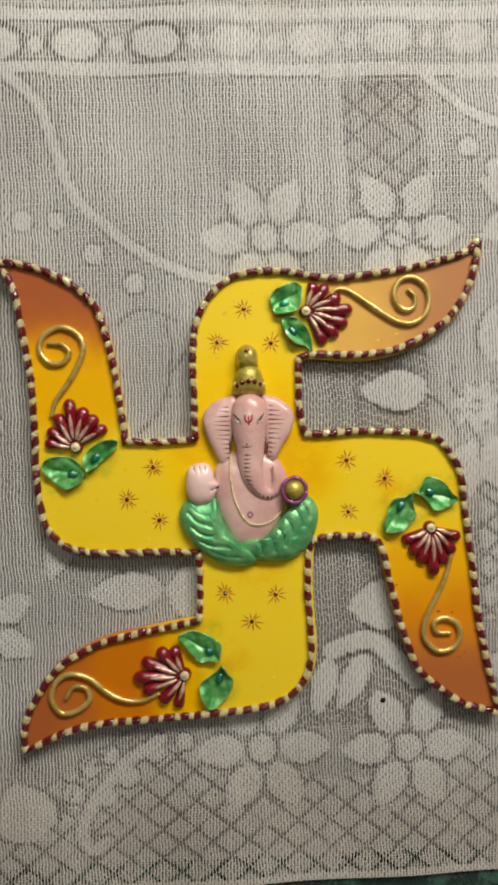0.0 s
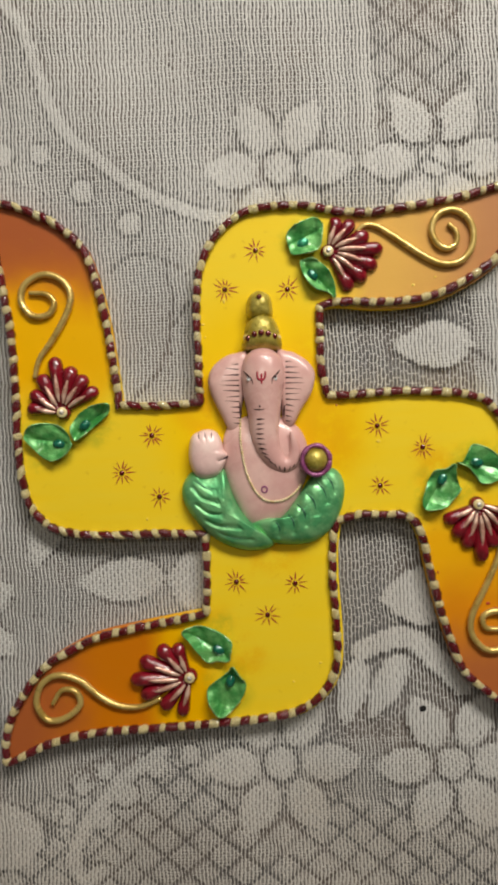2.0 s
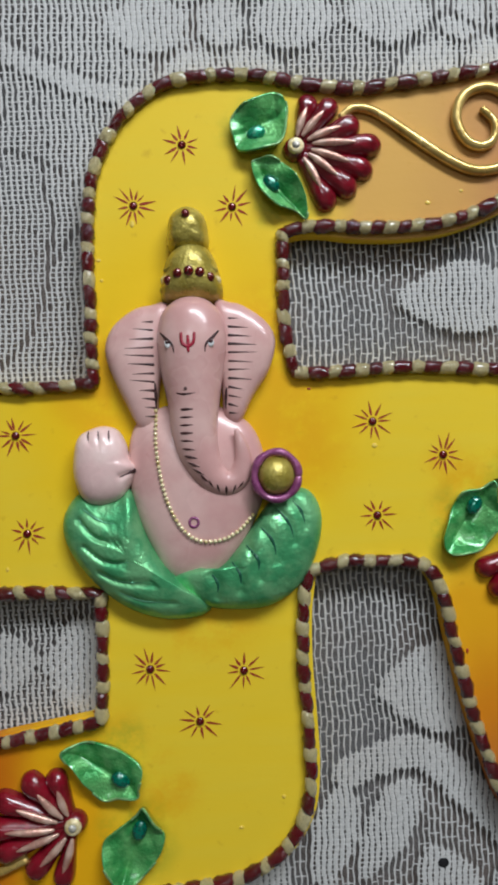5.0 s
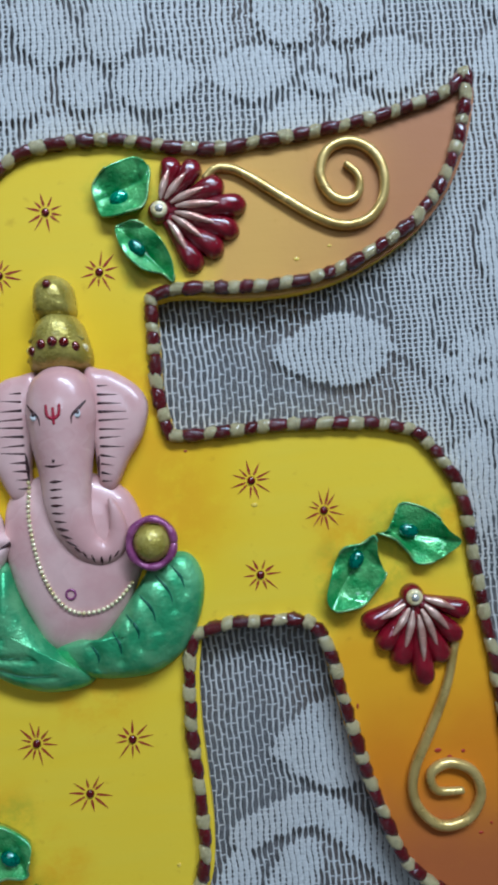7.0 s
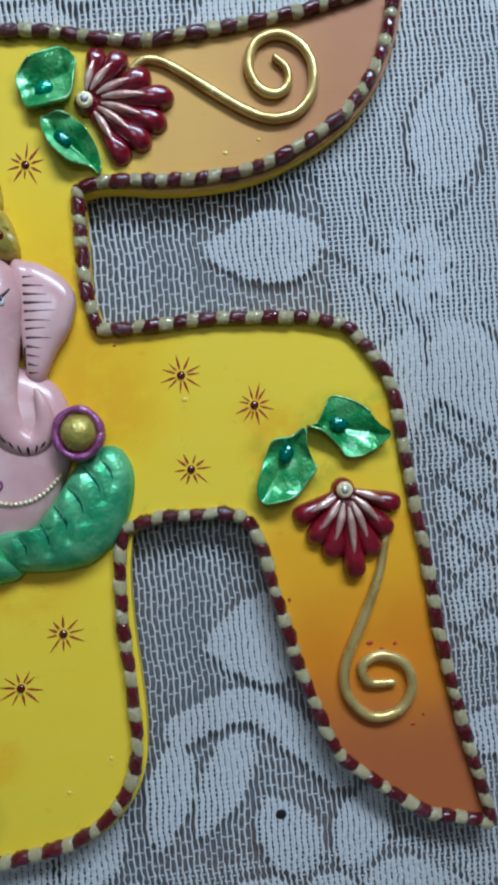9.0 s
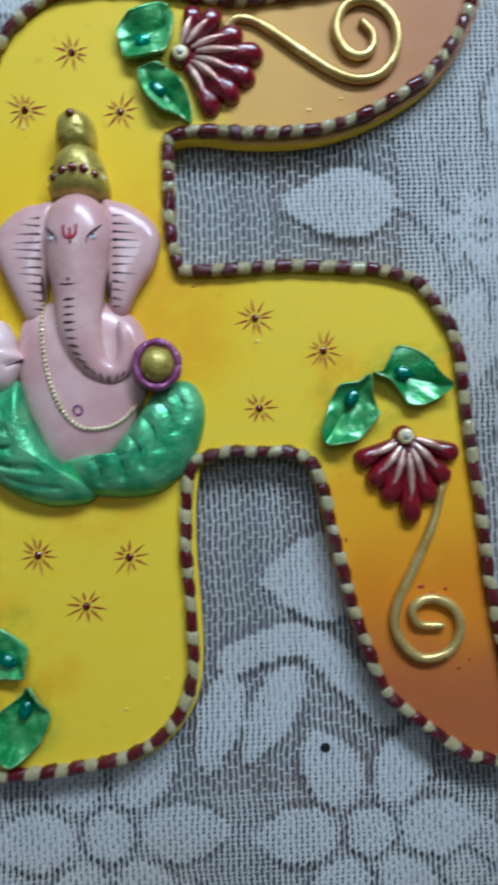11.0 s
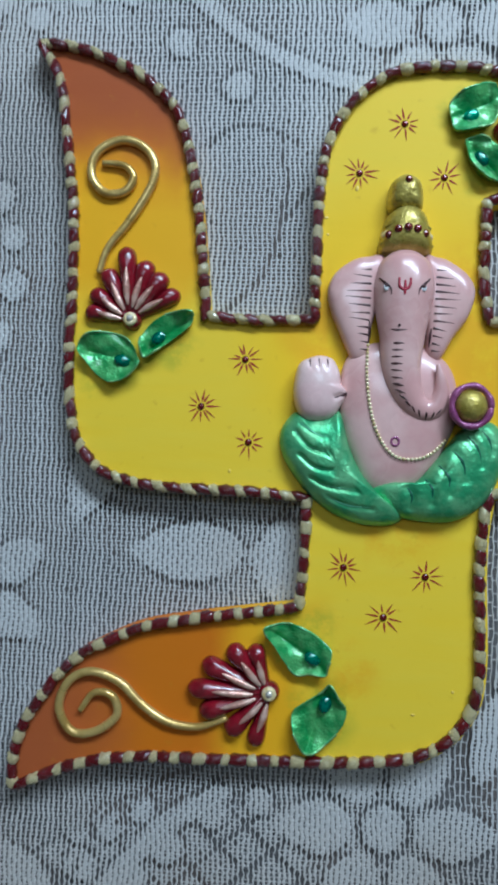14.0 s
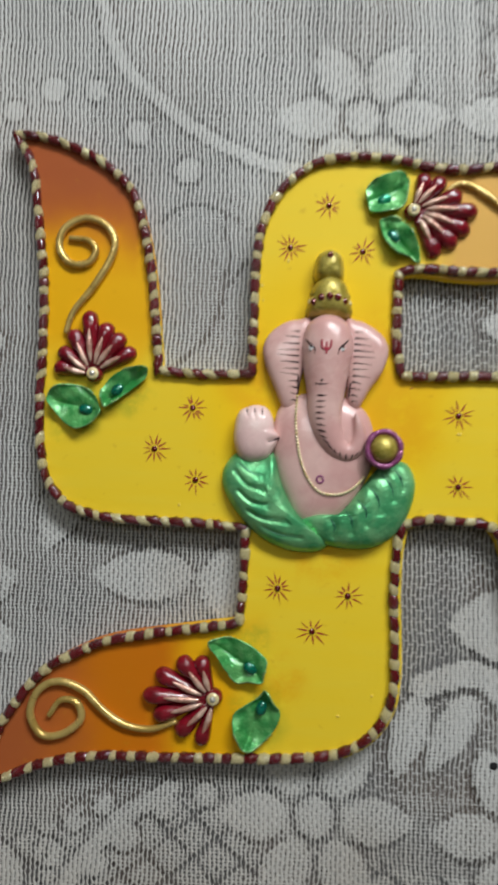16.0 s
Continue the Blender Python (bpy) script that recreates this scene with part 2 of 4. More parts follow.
def finish(bm, name, materials, parent=None, label="", smooth=True):
    """Links a bmesh as one mesh object, under a parent where one is given."""
    bmesh.ops.recalc_face_normals(bm, faces=bm.faces)
    me = bpy.data.meshes.new(name)
    bm.to_mesh(me)
    bm.free()
    for m in materials if isinstance(materials, (list, tuple)) else [materials]:
        me.materials.append(m)
    if smooth:
        me.polygons.foreach_set("use_smooth", [True] * len(me.polygons))
    ob = new(name, me)
    ob.parent = parent
    if label:
        tagged(ob, label)
    return ob


def box(bm, x0, y0, z0, x1, y1, z1, bevel=0.0, slot=0):
    made = bmesh.ops.create_cube(bm, size=1.0, matrix=Matrix.Translation(((x0 + x1) / 2, (y0 + y1) / 2, (z0 + z1) / 2)) @ Matrix.Diagonal((x1 - x0, y1 - y0, z1 - z0, 1)))
    faces = list({f for v in made["verts"] for f in v.link_faces})
    for f in faces:
        f.material_index = slot
    if bevel:
        bmesh.ops.bevel(bm, geom=list({e for f in faces for e in f.edges}), offset=bevel, segments=2, affect="EDGES", profile=0.6)


def spline(points, per=8, closed=False):
    """A smooth line through the points (2D or 3D), each span cut in so many steps."""
    p = [np.array(q, float) for q in points]
    n = len(p)
    spans = n if closed else n - 1
    out = []
    for i in range(spans):
        a, b, c, d = (p[(i + k) % n] if closed else p[min(max(i + k, 0), n - 1)] for k in (-1, 0, 1, 2))
        if not closed and i == 0:
            a = 2 * b - c
        if not closed and i == spans - 1:
            d = 2 * c - b
        for k in range(per):
            t = k / per
            out.append(0.5 * (2 * b + (c - a) * t + (2 * a - 5 * b + 4 * c - d) * t * t + (3 * b - a - 3 * c + d) * t ** 3))
    if not closed:
        out.append(p[-1])
    return np.array(out)


def even(line, step):
    """The same line with points at even steps."""
    seg = np.linalg.norm(np.diff(line, axis=0), axis=1)
    run = np.concatenate([[0], np.cumsum(seg)])
    count = max(2, int(round(run[-1] / step)) + 1)
    at = np.linspace(0, run[-1], count)
    return np.stack([np.interp(at, run, line[:, k]) for k in range(line.shape[1])], 1)


def tube(bm, line, radii, sides=12, flat=1.0, slot=0):
    """A tube along a 3D line in metres with a radius at each point, closed with round ends; flat squeezes it in z."""
    line = np.asarray(line, float)
    radii = np.broadcast_to(np.asarray(radii, float), (len(line),))
    tang = np.gradient(line, axis=0)
    tang /= np.linalg.norm(tang, axis=1)[:, None] + 1e-12
    pts, rad, tg = [], [], []
    for s in (0.97, 0.8, 0.5):
        pts.append(line[0] - tang[0] * radii[0] * 0.7 * s), rad.append(radii[0] * math.sqrt(1 - s * s)), tg.append(tang[0])
    for q, r, t in zip(line, radii, tang):
        pts.append(q), rad.append(r), tg.append(t)
    for s in (0.5, 0.8, 0.97):
        pts.append(line[-1] + tang[-1] * radii[-1] * 0.7 * s), rad.append(radii[-1] * math.sqrt(1 - s * s)), tg.append(tang[-1])
    rings = []
    for q, r, t in zip(pts, rad, tg):
        side = np.cross((0, 0, 1), t)
        side /= np.linalg.norm(side) + 1e-12
        up = np.cross(t, side)
        ring = []
        for k in range(sides):
            a = 2 * math.pi * k / sides
            off = side * math.cos(a) * r + up * math.sin(a) * r * flat
            ring.append(bm.verts.new(tuple(q + off)))
        rings.append(ring)
    for a, b in zip(rings, rings[1:]):
        for k in range(sides):
            f = bm.faces.new((a[k], a[(k + 1) % sides], b[(k + 1) % sides], b[k]))
            f.material_index = slot
    for ring in (rings[0], rings[-1]):
        bm.faces.new(ring).material_index = slot


def pillow(bm, outline, base, height, slot=0, rings=12, per=6, power=2.2, grooves=(), centre=None, lean=(0.0, 0.0)):
    """A puffy clay form on a closed outline (mm): flat below, domed above, with pressed grooves ((line, width, depth), mm)."""
    line = spline(outline, per, closed=True)
    c = np.array(centre if centre is not None else line.mean(axis=0), float)
    cuts = [(even(spline(g, 8), 0.5), w, d) for g, w, d in grooves]
    loops = []

    def dome(q, r):
        z = height * max(0.0, 1 - r ** power) ** (1 / power)
        z += (lean[0] * (q[0] - c[0]) + lean[1] * (q[1] - c[1])) * (1 - r ** 4)
        for g, w, d in cuts:
            dist = np.min(np.hypot(g[:, 0] - q[0], g[:, 1] - q[1]))
            z -= d * math.exp(-(dist / w) ** 2) * (1 - r ** 6)
        return max(z, 0.0)

    loops.append([bm.verts.new((q[0] * MM, q[1] * MM, base * MM)) for q in line])
    for k in range(rings):
        r = math.cos(0.5 * math.pi * (k + 0.35) / rings) ** 0.55
        loops.append([bm.verts.new((q[0] * MM, q[1] * MM, (base + 0.25 * height * min(1, k) * 0 + dome(q, r)) * MM)) for q in (c + (line - c) * r)])
    top = bm.verts.new((c[0] * MM, c[1] * MM, (base + dome(c, 0.0)) * MM))
    n = len(line)
    for a, b in zip(loops, loops[1:]):
        for k in range(n):
            bm.faces.new((a[k], a[(k + 1) % n], b[(k + 1) % n], b[k])).material_index = slot
    for k in range(n):
        bm.faces.new((loops[-1][k], loops[-1][(k + 1) % n], top)).material_index = slot
    bm.faces.new(loops[0][::-1]).material_index = slot


def ball(bm, place, radii, slot=0, sub=2):
    made = bmesh.ops.create_icosphere(bm, subdivisions=sub, radius=1.0, matrix=Matrix.Translation(place) @ Matrix.Diagonal((*radii, 1)))
    for f in {f for v in made["verts"] for f in v.link_faces}:
        f.material_index = slot


def ring_of(centre, rx, ry, count=12, turn=0.0):
    return [(centre[0] + rx * math.cos(2 * math.pi * k / count + turn), centre[1] + ry * math.sin(2 * math.pi * k / count + turn)) for k in range(count)]


# ---- the room, closed plainly round the table ----
def slab(name, x0, y0, z0, x1, y1, z1, material, label):
    bm = bmesh.new()
    box(bm, x0, y0, z0, x1, y1, z1)
    return tagged(finish(bm, name, material, smooth=False), label, name.split("_")[0], kind="structure")


slab("floor", -2.2, -2.2, -0.85, 2.2, 2.2, -0.75, TILE, "plain beige tiled floor below the table")
slab("ceiling", -2.2, -2.2, 1.95, 2.2, 2.2, 2.05, WHITE, "plain white painted ceiling over the table")
slab("wall_north", -2.2, 1.32, -0.85, 2.2, 1.42, 2.05, PLASTER, "plain off-white plastered wall of the room")
slab("wall_south", -2.2, -2.3, -0.85, 2.2, -2.2, 2.05, PLASTER, "plain off-white plastered wall of the room")
slab("wall_east", 2.2, -2.3, -0.85, 2.3, 2.3, 2.05, PLASTER, "plain off-white plastered wall of the room")
slab("wall_west", -2.3, -2.3, -0.85, -2.2, 2.3, 2.05, PLASTER, "plain off-white plastered wall of the room")

# ---- table, green cloth, lace cloth ----
table = tagged(new("table"), "dark wooden table under green and lace cloths", "table")
table.location = (0, 0.1, -0.75)
bm = bmesh.new()
box(bm, -0.70, -0.52, 0.715, 0.70, 0.52, 0.744, 0.004)
finish(bm, "tabletop", WOOD, table)
for sx in (-1, 1):
    for sy in (-1, 1):
        bm = bmesh.new()
        box(bm, sx * 0.63 - 0.03, sy * 0.45 - 0.03, 0.0, sx * 0.63 + 0.03, sy * 0.45 + 0.03, 0.715, 0.004)
        finish(bm, "leg", WOOD, table)


def sheet(name, xs, ys, z_of, material, thick):
    """A cloth: a grid with a height at each point and an underside."""
    gx, gy = np.meshgrid(np.array(xs), np.array(ys))
    gz = z_of(gx, gy)
    ny, nx = gx.shape
    up = np.stack([gx.ravel(), gy.ravel(), gz.ravel()], 1)
    idx = np.arange(nx * ny).reshape(ny, nx)
    quads = np.stack([idx[:-1, :-1].ravel(), idx[:-1, 1:].ravel(), idx[1:, 1:].ravel(), idx[1:, :-1].ravel()], 1)
    rim = np.concatenate([idx[0, :], idx[1:, -1], idx[-1, -2::-1], idx[-2:0:-1, 0]])
    low = up[rim] - np.array([0, 0, thick])
    n0 = len(up)
    k = np.arange(len(rim))
    nxt = (k + 1) % len(rim)
    side = np.stack([rim[k], n0 + k, n0 + nxt, rim[nxt]], 1)
    me = bpy.data.meshes.new(name)
    me.from_pydata(np.concatenate([up, low]).tolist(), [], quads.tolist() + side.tolist())
    me.polygons.foreach_set("use_smooth", [True] * len(me.polygons))
    me.materials.append(material)
    return new(name, me)


def flat_waves(gx, gy):
    return -0.0034 + 0.0003 * np.sin(gx * 31 + gy * 17)


cloth = sheet("green_tablecloth", np.linspace(-0.74, 0.74, 60), np.linspace(-0.45, 0.65, 50), flat_waves, GREEN_CLOTH, 0.0008)
tagged(cloth, "dark green cloth, coloured lighter taupe beneath the lace", "tablecloth")


def away_from_board(gx, gy):
    """0 where the board lies, growing outside it."""
    return np.clip((np.maximum(np.abs(gx) - 0.165, np.abs(gy + 0.03) - 0.165)) / 0.08, 0, 1)


def lace_height(gx, gy):
    soft = 0.3 + 0.7 * away_from_board(gx, gy)
    z = 0.0004 * np.sin(gx * 47 + 3 * np.sin(gy * 11)) + 0.0003 * np.sin(gy * 61 + gx * 23)
    folds = 0.0016 * np.sin((gx * 0.9 + gy * 0.5) * 60 + 2 * np.sin(gy * 9)) + 0.0012 * np.sin(gy * 27 - gx * 8)
    return -0.0007 + 0.5 * z + soft * (folds * 0.7 + 0.0012) * np.where(gx < 0, 1.5, 1.0)


# the lace is knitted: upright wales, and rungs that bridge the gaps between them
PITCH, STEP = 2.1, 1.75
WALES, ROWS = 194, 343
LEFT, LOW = -PITCH * (WALES - 1) / 2, -288.0
X, Y = np.meshgrid(LEFT + PITCH * (np.arange(WALES - 1) + 0.5), LOW + STEP * (np.arange(ROWS) + 0.5))
weave = np.zeros(X.shape)


def motif(inside, halo):
    """Close weave where inside < 1, with an open seam round it."""
    global weave
    weave = np.where((inside > 1) & (inside < 1 + halo), np.minimum(weave, -1 + 2 * np.maximum(weave, 0)), weave)
    weave = np.where(inside <= 1, 1.0, weave)


def petal(cx, cy, angle, r0, r1, half):
    a = radians(angle)
    u = (X - cx) * math.cos(a) + (Y - cy) * math.sin(a)
    v = -(X - cx) * math.sin(a) + (Y - cy) * math.cos(a)
    s = np.clip((u - r0) / (r1 - r0), 0, 1)
    wide = half * np.sin(math.pi * s ** 0.8) ** 0.75 + 0.01
    inside = np.abs(v) / wide
    inside = np.where((u < r0 - 1.5) | (u > r1 + 1.5), 9.0, inside)
    motif(inside, 0.26)


def disc(cx, cy, r):
    motif(np.hypot(X - cx, Y - cy) / r, 0.3)


def blossom(cx, cy, r, turn=0.0, petals=6, half=9.5):
    for k in range(petals):
        petal(cx, cy, turn + k * 360 / petals, 0.27 * r, r, half * r / 40)
    disc(cx, cy, 0.2 * r)


def vine(points, wide):
    line = even(spline(points, 8), 2.0)
    d = np.full(X.shape, 1e9)
    for q in line:
        d = np.minimum(d, np.hypot(X - q[0], Y - q[1]))
    motif(d / wide, 0.5)


def lattice(mask, px, py):
    """Diamond net of open seams."""
    global weave
    a, b = (X / px + Y / py) % 1.0, (X / px - Y / py) % 1.0
    seam = (np.minimum(np.minimum(a, 1 - a), np.minimum(b, 1 - b)) < 0.085) & mask
    weave = np.where(seam, -1.0, np.where(mask, 0.05, weave))


columns = (np.abs(X - 95 + (Y - 200) * 0.05) < 26) & (Y > 142) & (Y < 234)
quilted = (Y < -206 - 14 * np.sin(X / 38.0)) | (X > 150) & (Y < -30) & (Y > -120)
lattice(quilted | columns, 22.0, 19.0)
for bx, by, br in ((1, -198, 45), (97, -201.5, 44), (15, 135, 43), (102, 136, 43), (188, -150, 40), (-178, -110, 38), (190, 150, 38)):
    blossom(bx, by, br, 0 if br > 38 else 30)
petal(-60, -90, 182, 0, 50, 12), petal(-33, -93, 178, 0, 25, 17), petal(-118, -40, 250, 4, 44, 10)
petal(100, -107, 180, 0, 40, 16), petal(47, -141, 255, 0, 38, 8.5), petal(72, -139, 240, 0, 42, 8.5)
vine([(49, -136), (62, -131), (76, -131), (90, -143), (104, -158)], 6.0)
blossom(150, 21, 17, 15, 7, 11)
petal(120, 33, 180, 2, 46, 13), petal(150, 2, 250, 4, 50, 13), petal(160, 45, 75, 4, 50, 13), petal(-150, -250, 105, 0, 40, 20)
petal(158, 4, -70, 4, 46, 14)
vine([(-66, -188), (-86, -201), (-105, -220), (-118, -243), (-113, -258), (-103, -254)], 4.0)
vine([(-150, 245), (-126, 223), (-117, 194), (-106, 165), (-84, 143), (-59, 125), (-30, 112), (10, 104)], 3.4)
vine([(120, 240), (150, 215), (185, 200)], 3.4)
vine([(-215, 60), (-190, 20), (-182, -30), (-190, -80)], 3.4)
for k, (px, py) in enumerate(((-98, -197), (-112, -204), (-88, -211), (-101, -225), (-123, -221), (-70, -195), (-50, -190), (-140, 150), (-150, 120), (-118, 150), (-95, 128), (-173, 59), (-166, 41), (-165, 20), (-172, -2), (-176, -40), (-70, 108), (-179, 147), (-160, 139), (150, 190), (168, 176))):
    disc(px, py, 5.6 + (k % 3) * 0.8)
for k in range(9):
    cx = -200 + k * 50
    motif(np.hypot((X - cx) / 15, (Y - 261) / 10), 0.3)
    disc(cx + 25, 260, 5)
motif(np.abs(Y - 243 + X * 0.02) / 4.0, 0.3)
motif(np.abs(Y - 278 + X * 0.01) / 4.0, 0.3)
motif(np.abs(Y + 286) / 3.4, 0.2)
def seam(points, wide=1.2):
    """An open line in the weave."""
    global weave
    line = even(spline(points, 8), 1.5)
    d = np.full(X.shape, 1e9)
    for q in line:
        d = np.minimum(d, np.hypot(X - q[0], Y - q[1]))
    weave = np.where(d < wide, -0.9, weave)


seam([(-84, 82), (-72, 90), (-58, 90), (-44, 83)]), seam([(-72, 10), (-60, 22), (-52, 40), (-49, 62), (-50, 80)]), seam([(-49, 50), (-40, 62)])
seam([(115, 30), (126, 24), (134, 12), (137, 2)]), seam([(135, 48), (133, 36), (138, 28)]), seam([(160, 36), (172, 44), (180, 60)]), seam([(142, 12), (150, -2), (152, -14)])
seam([(77, 125), (90, 132), (97, 138), (104, 150), (103, 165)]), seam([(97, 138), (112, 130), (122, 133)])
seam([(-110, -205), (-92, -185), (-70, -176)]), seam([(-128, -230), (-118, -206), (-104, -192)])
chance = np.random.RandomState(7)
G, R = np.meshgrid(np.arange(WALES - 1), np.arange(ROWS))
shift = chance.randint(0, 4, WALES - 1)[None, :]
close = weave > 0.5
clear = (weave < -0.5) & ~((Y > 238) & (X > -30))
tall = (X > 25) & (X < 150) & (Y > -185) & (Y < -55) | (np.abs(X - 80) < 50) & (np.abs(Y - 32) < 26)
# towards the far hem the gaps draw together and the rungs grow irregular
tight = np.clip((Y - 96) / 26, 0, 1) * (1 - columns)
tight = np.maximum(tight, 0.75 * ((np.abs(X + 62) < 30) & (Y > 0) & (Y < 112)))
tight = np.maximum(tight, 0.8 * ((X > 118) & (Y > -40)))
rung = np.where(tall, (R + (G * 2) // 5 + (shift == 0)) % 3 == 0, (R + G) % 2 == 0)
rung |= (tight > 0.5) & ((Y < 100) | (R % 2 == 0))
rung |= quilted
rung = (rung & ~clear & (chance.rand(*X.shape) > 0.02)) | close
# each wale is a ribbon with a raised crest; two lines of points to a row
lines = np.sort(np.concatenate([LOW + STEP * np.arange(ROWS + 1), LOW + STEP * np.arange(ROWS) + 0.44]))
wx, wy = np.meshgrid(LEFT + PITCH * np.arange(WALES), lines)
at_row = np.minimum(np.arange(len(lines)) // 2, ROWS - 1)


def by_wale(cells):
    """Cell values taken to the wales beside them."""
    c = cells[at_row].astype(float)
    return (np.column_stack([c[:, :1], c]) + np.column_stack([c, c[:, -1:]])) / 2


half = 0.46 - 0.12 * by_wale(tall & ~close) + 0.36 * by_wale(close) + 0.10 * by_wale(tight) * (1 - by_wale(close)) - 0.12 * by_wale(clear) + 0.16 * by_wale(quilted & ~clear & ~close)
half += 0.05 * np.sin(wx * 0.05 + wy * 0.023) + 0.04 * np.sin(wy * 0.061 - wx * 0.033)
half += chance.uniform(-0.07, 0.07, (1, WALES)) + 0.035 * np.sin(wy * 1.3 + chance.uniform(0, 6.3, (1, WALES)))
wind = 0.45 * np.sin(wy * 0.045 + 1.2 * np.sin(wx * 0.021)) + 0.30 * np.sin(wy * 0.17 + wx * 0.06) + 0.16 * np.sin(wy * 0.42 + wx * 0.13 + 1.5 * np.sin(wx * 0.05)) + 0.14 * np.sin(wy * 0.9 + chance.uniform(0, 6.3, (1, WALES)))
wind += 0.22 * np.sin(math.pi * wy / STEP + math.pi * np.arange(WALES)[None, :]) * (1 - by_wale(tall)) * (1 - by_wale(tight))
points = np.zeros((len(lines), WALES, 3, 3))
for k, (side, lift) in enumerate(((-1, 0.0), (0, 0.34), (1, 0.0))):
    px, py = (wx + wind + side * half) * MM, (wy + 0.12 * np.sin(wx * 1.9)) * MM
    points[:, :, k, 0], points[:, :, k, 1] = px, py
    points[:, :, k, 2] = lace_height(px, py) + lift * MM
index = np.arange(len(lines) * WALES * 3).reshape(len(lines), WALES, 3)
quads = [np.stack([index[:-1, :, k], index[:-1, :, k + 1], index[1:, :, k + 1], index[1:, :, k]], -1).reshape(-1, 4) for k in (0, 1)]
low, high = index[0:-1:2], index[1::2]
bridges = np.stack([low[:, :-1, 2], low[:, 1:, 0], high[:, 1:, 0], high[:, :-1, 2]], -1)
quads.append(bridges[rung])
# plain weave beyond the pattern
ends_x, ends_y = (-0.66, LEFT * MM, -LEFT * MM, 0.66), (LOW * MM, lines[-1] * MM, 0.62)
plain_at = np.array([(a, b, -0.0006) for b in ends_y for a in ends_x])
n0 = index.size
outer = [(n0 + 4 * j + i, n0 + 4 * j + i + 1, n0 + 4 * j + i + 5, n0 + 4 * j + i + 4) for j in range(2) for i in range(3) if (i, j) != (1, 0)]
quads = np.concatenate(quads + [np.array(outer)])
corners = np.concatenate([points.reshape(-1, 3), plain_at])
me = bpy.data.meshes.new("lace_tablecloth")
me.vertices.add(len(corners))
me.vertices.foreach_set("co", corners.ravel())
me.loops.add(quads.size)
me.loops.foreach_set("vertex_index", quads.ravel().astype(np.int32))
me.polygons.add(len(quads))
me.polygons.foreach_set("loop_start", np.arange(0, quads.size, 4, dtype=np.int32))
me.polygons.foreach_set("use_smooth", np.ones(len(quads), bool))
me.update(calc_edges=True)
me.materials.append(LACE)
me.materials.append(PLAIN_WEAVE)
me.polygons.foreach_set("material_index", np.repeat(np.array([0, 1], dtype=np.int32), [len(quads) - len(outer), len(outer)]))
lace_cloth = tagged(new("lace_tablecloth", me), "off-white floral machine-lace cloth lying over a dark green one", "tablecloth")
lace_cloth.rotation_euler = (0, 0, radians(0.9))

# ---- the plaque ----
TOP = 6.0  # height of the board's painted face, mm
plaque = tagged(new("swastika_plaque"), "hand-painted yellow and orange swastika-shaped clay-decorated plaque on lace", "wall plaque")

RUNS = [
    [(-34.5, 5), (-35, 26), (-35, 59), (-33, 77), (-25, 94), (-10, 107), (8, 111), (23, 111), (40, 108), (58, 106), (78, 108), (111, 113), (140, 121), (150, 129)],
    [(150, 129), (148, 116), (143, 100), (135, 86), (124, 75), (107, 65), (90, 59), (70, 57), (45, 58), (32, 56)],
    [(32, 56), (32, 41), (32, 23), (35, 7)],
    [(35, 7), (51, 7), (74, 8), (98, 7), (112, 5), (122, 1), (131, -11), (136, -24), (138.5, -50), (142, -80), (145, -109), (149, -135), (155, -163), (158, -177)],
    [(158, -177), (145, -173.5), (134, -170), (120, -160), (106, -147), (99, -130), (93, -110), (88, -88), (85, -73), (81, -64), (75, -60), (63, -59), (50, -59), (38, -62)],
    [(38, -62), (35.5, -74), (35, -93), (36, -113), (36.5, -130), (34.5, -145), (27, -157), (14, -165.5), (-5, -169.5), (-35, -171.5), (-72, -173.5), (-100, -175), (-125, -181), (-147, -191)],
    [(-147, -191), (-148, -180), (-144, -165), (-137, -153), (-126, -139), (-114, -131), (-97, -123), (-75, -118), (-47, -113), (-35, -111)],
    [(-35, -111), (-34, -93), (-34, -67)],
    [(-34, -67), (-59, -66), (-93, -66), (-108, -64), (-120, -60), (-129, -50), (-133, -38), (-135.5, -15), (-136, 12), (-137.5, 45), (-142, 75), (-147, 103), (-157, 119)],
    [(-157, 119), (-142, 118), (-127, 113), (-111, 105), (-97, 92), (-90, 73), (-85, 50), (-81, 21), (-79, 5)],
    [(-79, 5), (-57, 4), (-34.5, 5)],
]
pieces = [even(spline(run, 8), 2.0)[:-1] for run in RUNS]
edge = np.concatenate(pieces)
# how far the board stands out past the middle of its rope: more along two edges
outs = np.concatenate([np.where(np.arange(len(p)) < len(p) * (0.45 if k == 5 else 0.9), 3.6, 2.0) if k in (1, 5) else np.full(len(p), 2.0) for k, p in enumerate(pieces)])
outs = np.convolve(np.concatenate([outs[-4:], outs, outs[:4]]), np.ones(9) / 9, "valid")


def offset(line, by):
    """The closed line moved outwards (it runs clockwise)."""
    t = np.roll(line, -1, 0) - np.roll(line, 1, 0)
    t /= np.linalg.norm(t, axis=1)[:, None]
    return line + np.broadcast_to(by, (len(line),))[:, None] * np.stack([-t[:, 1], t[:, 0]], 1)


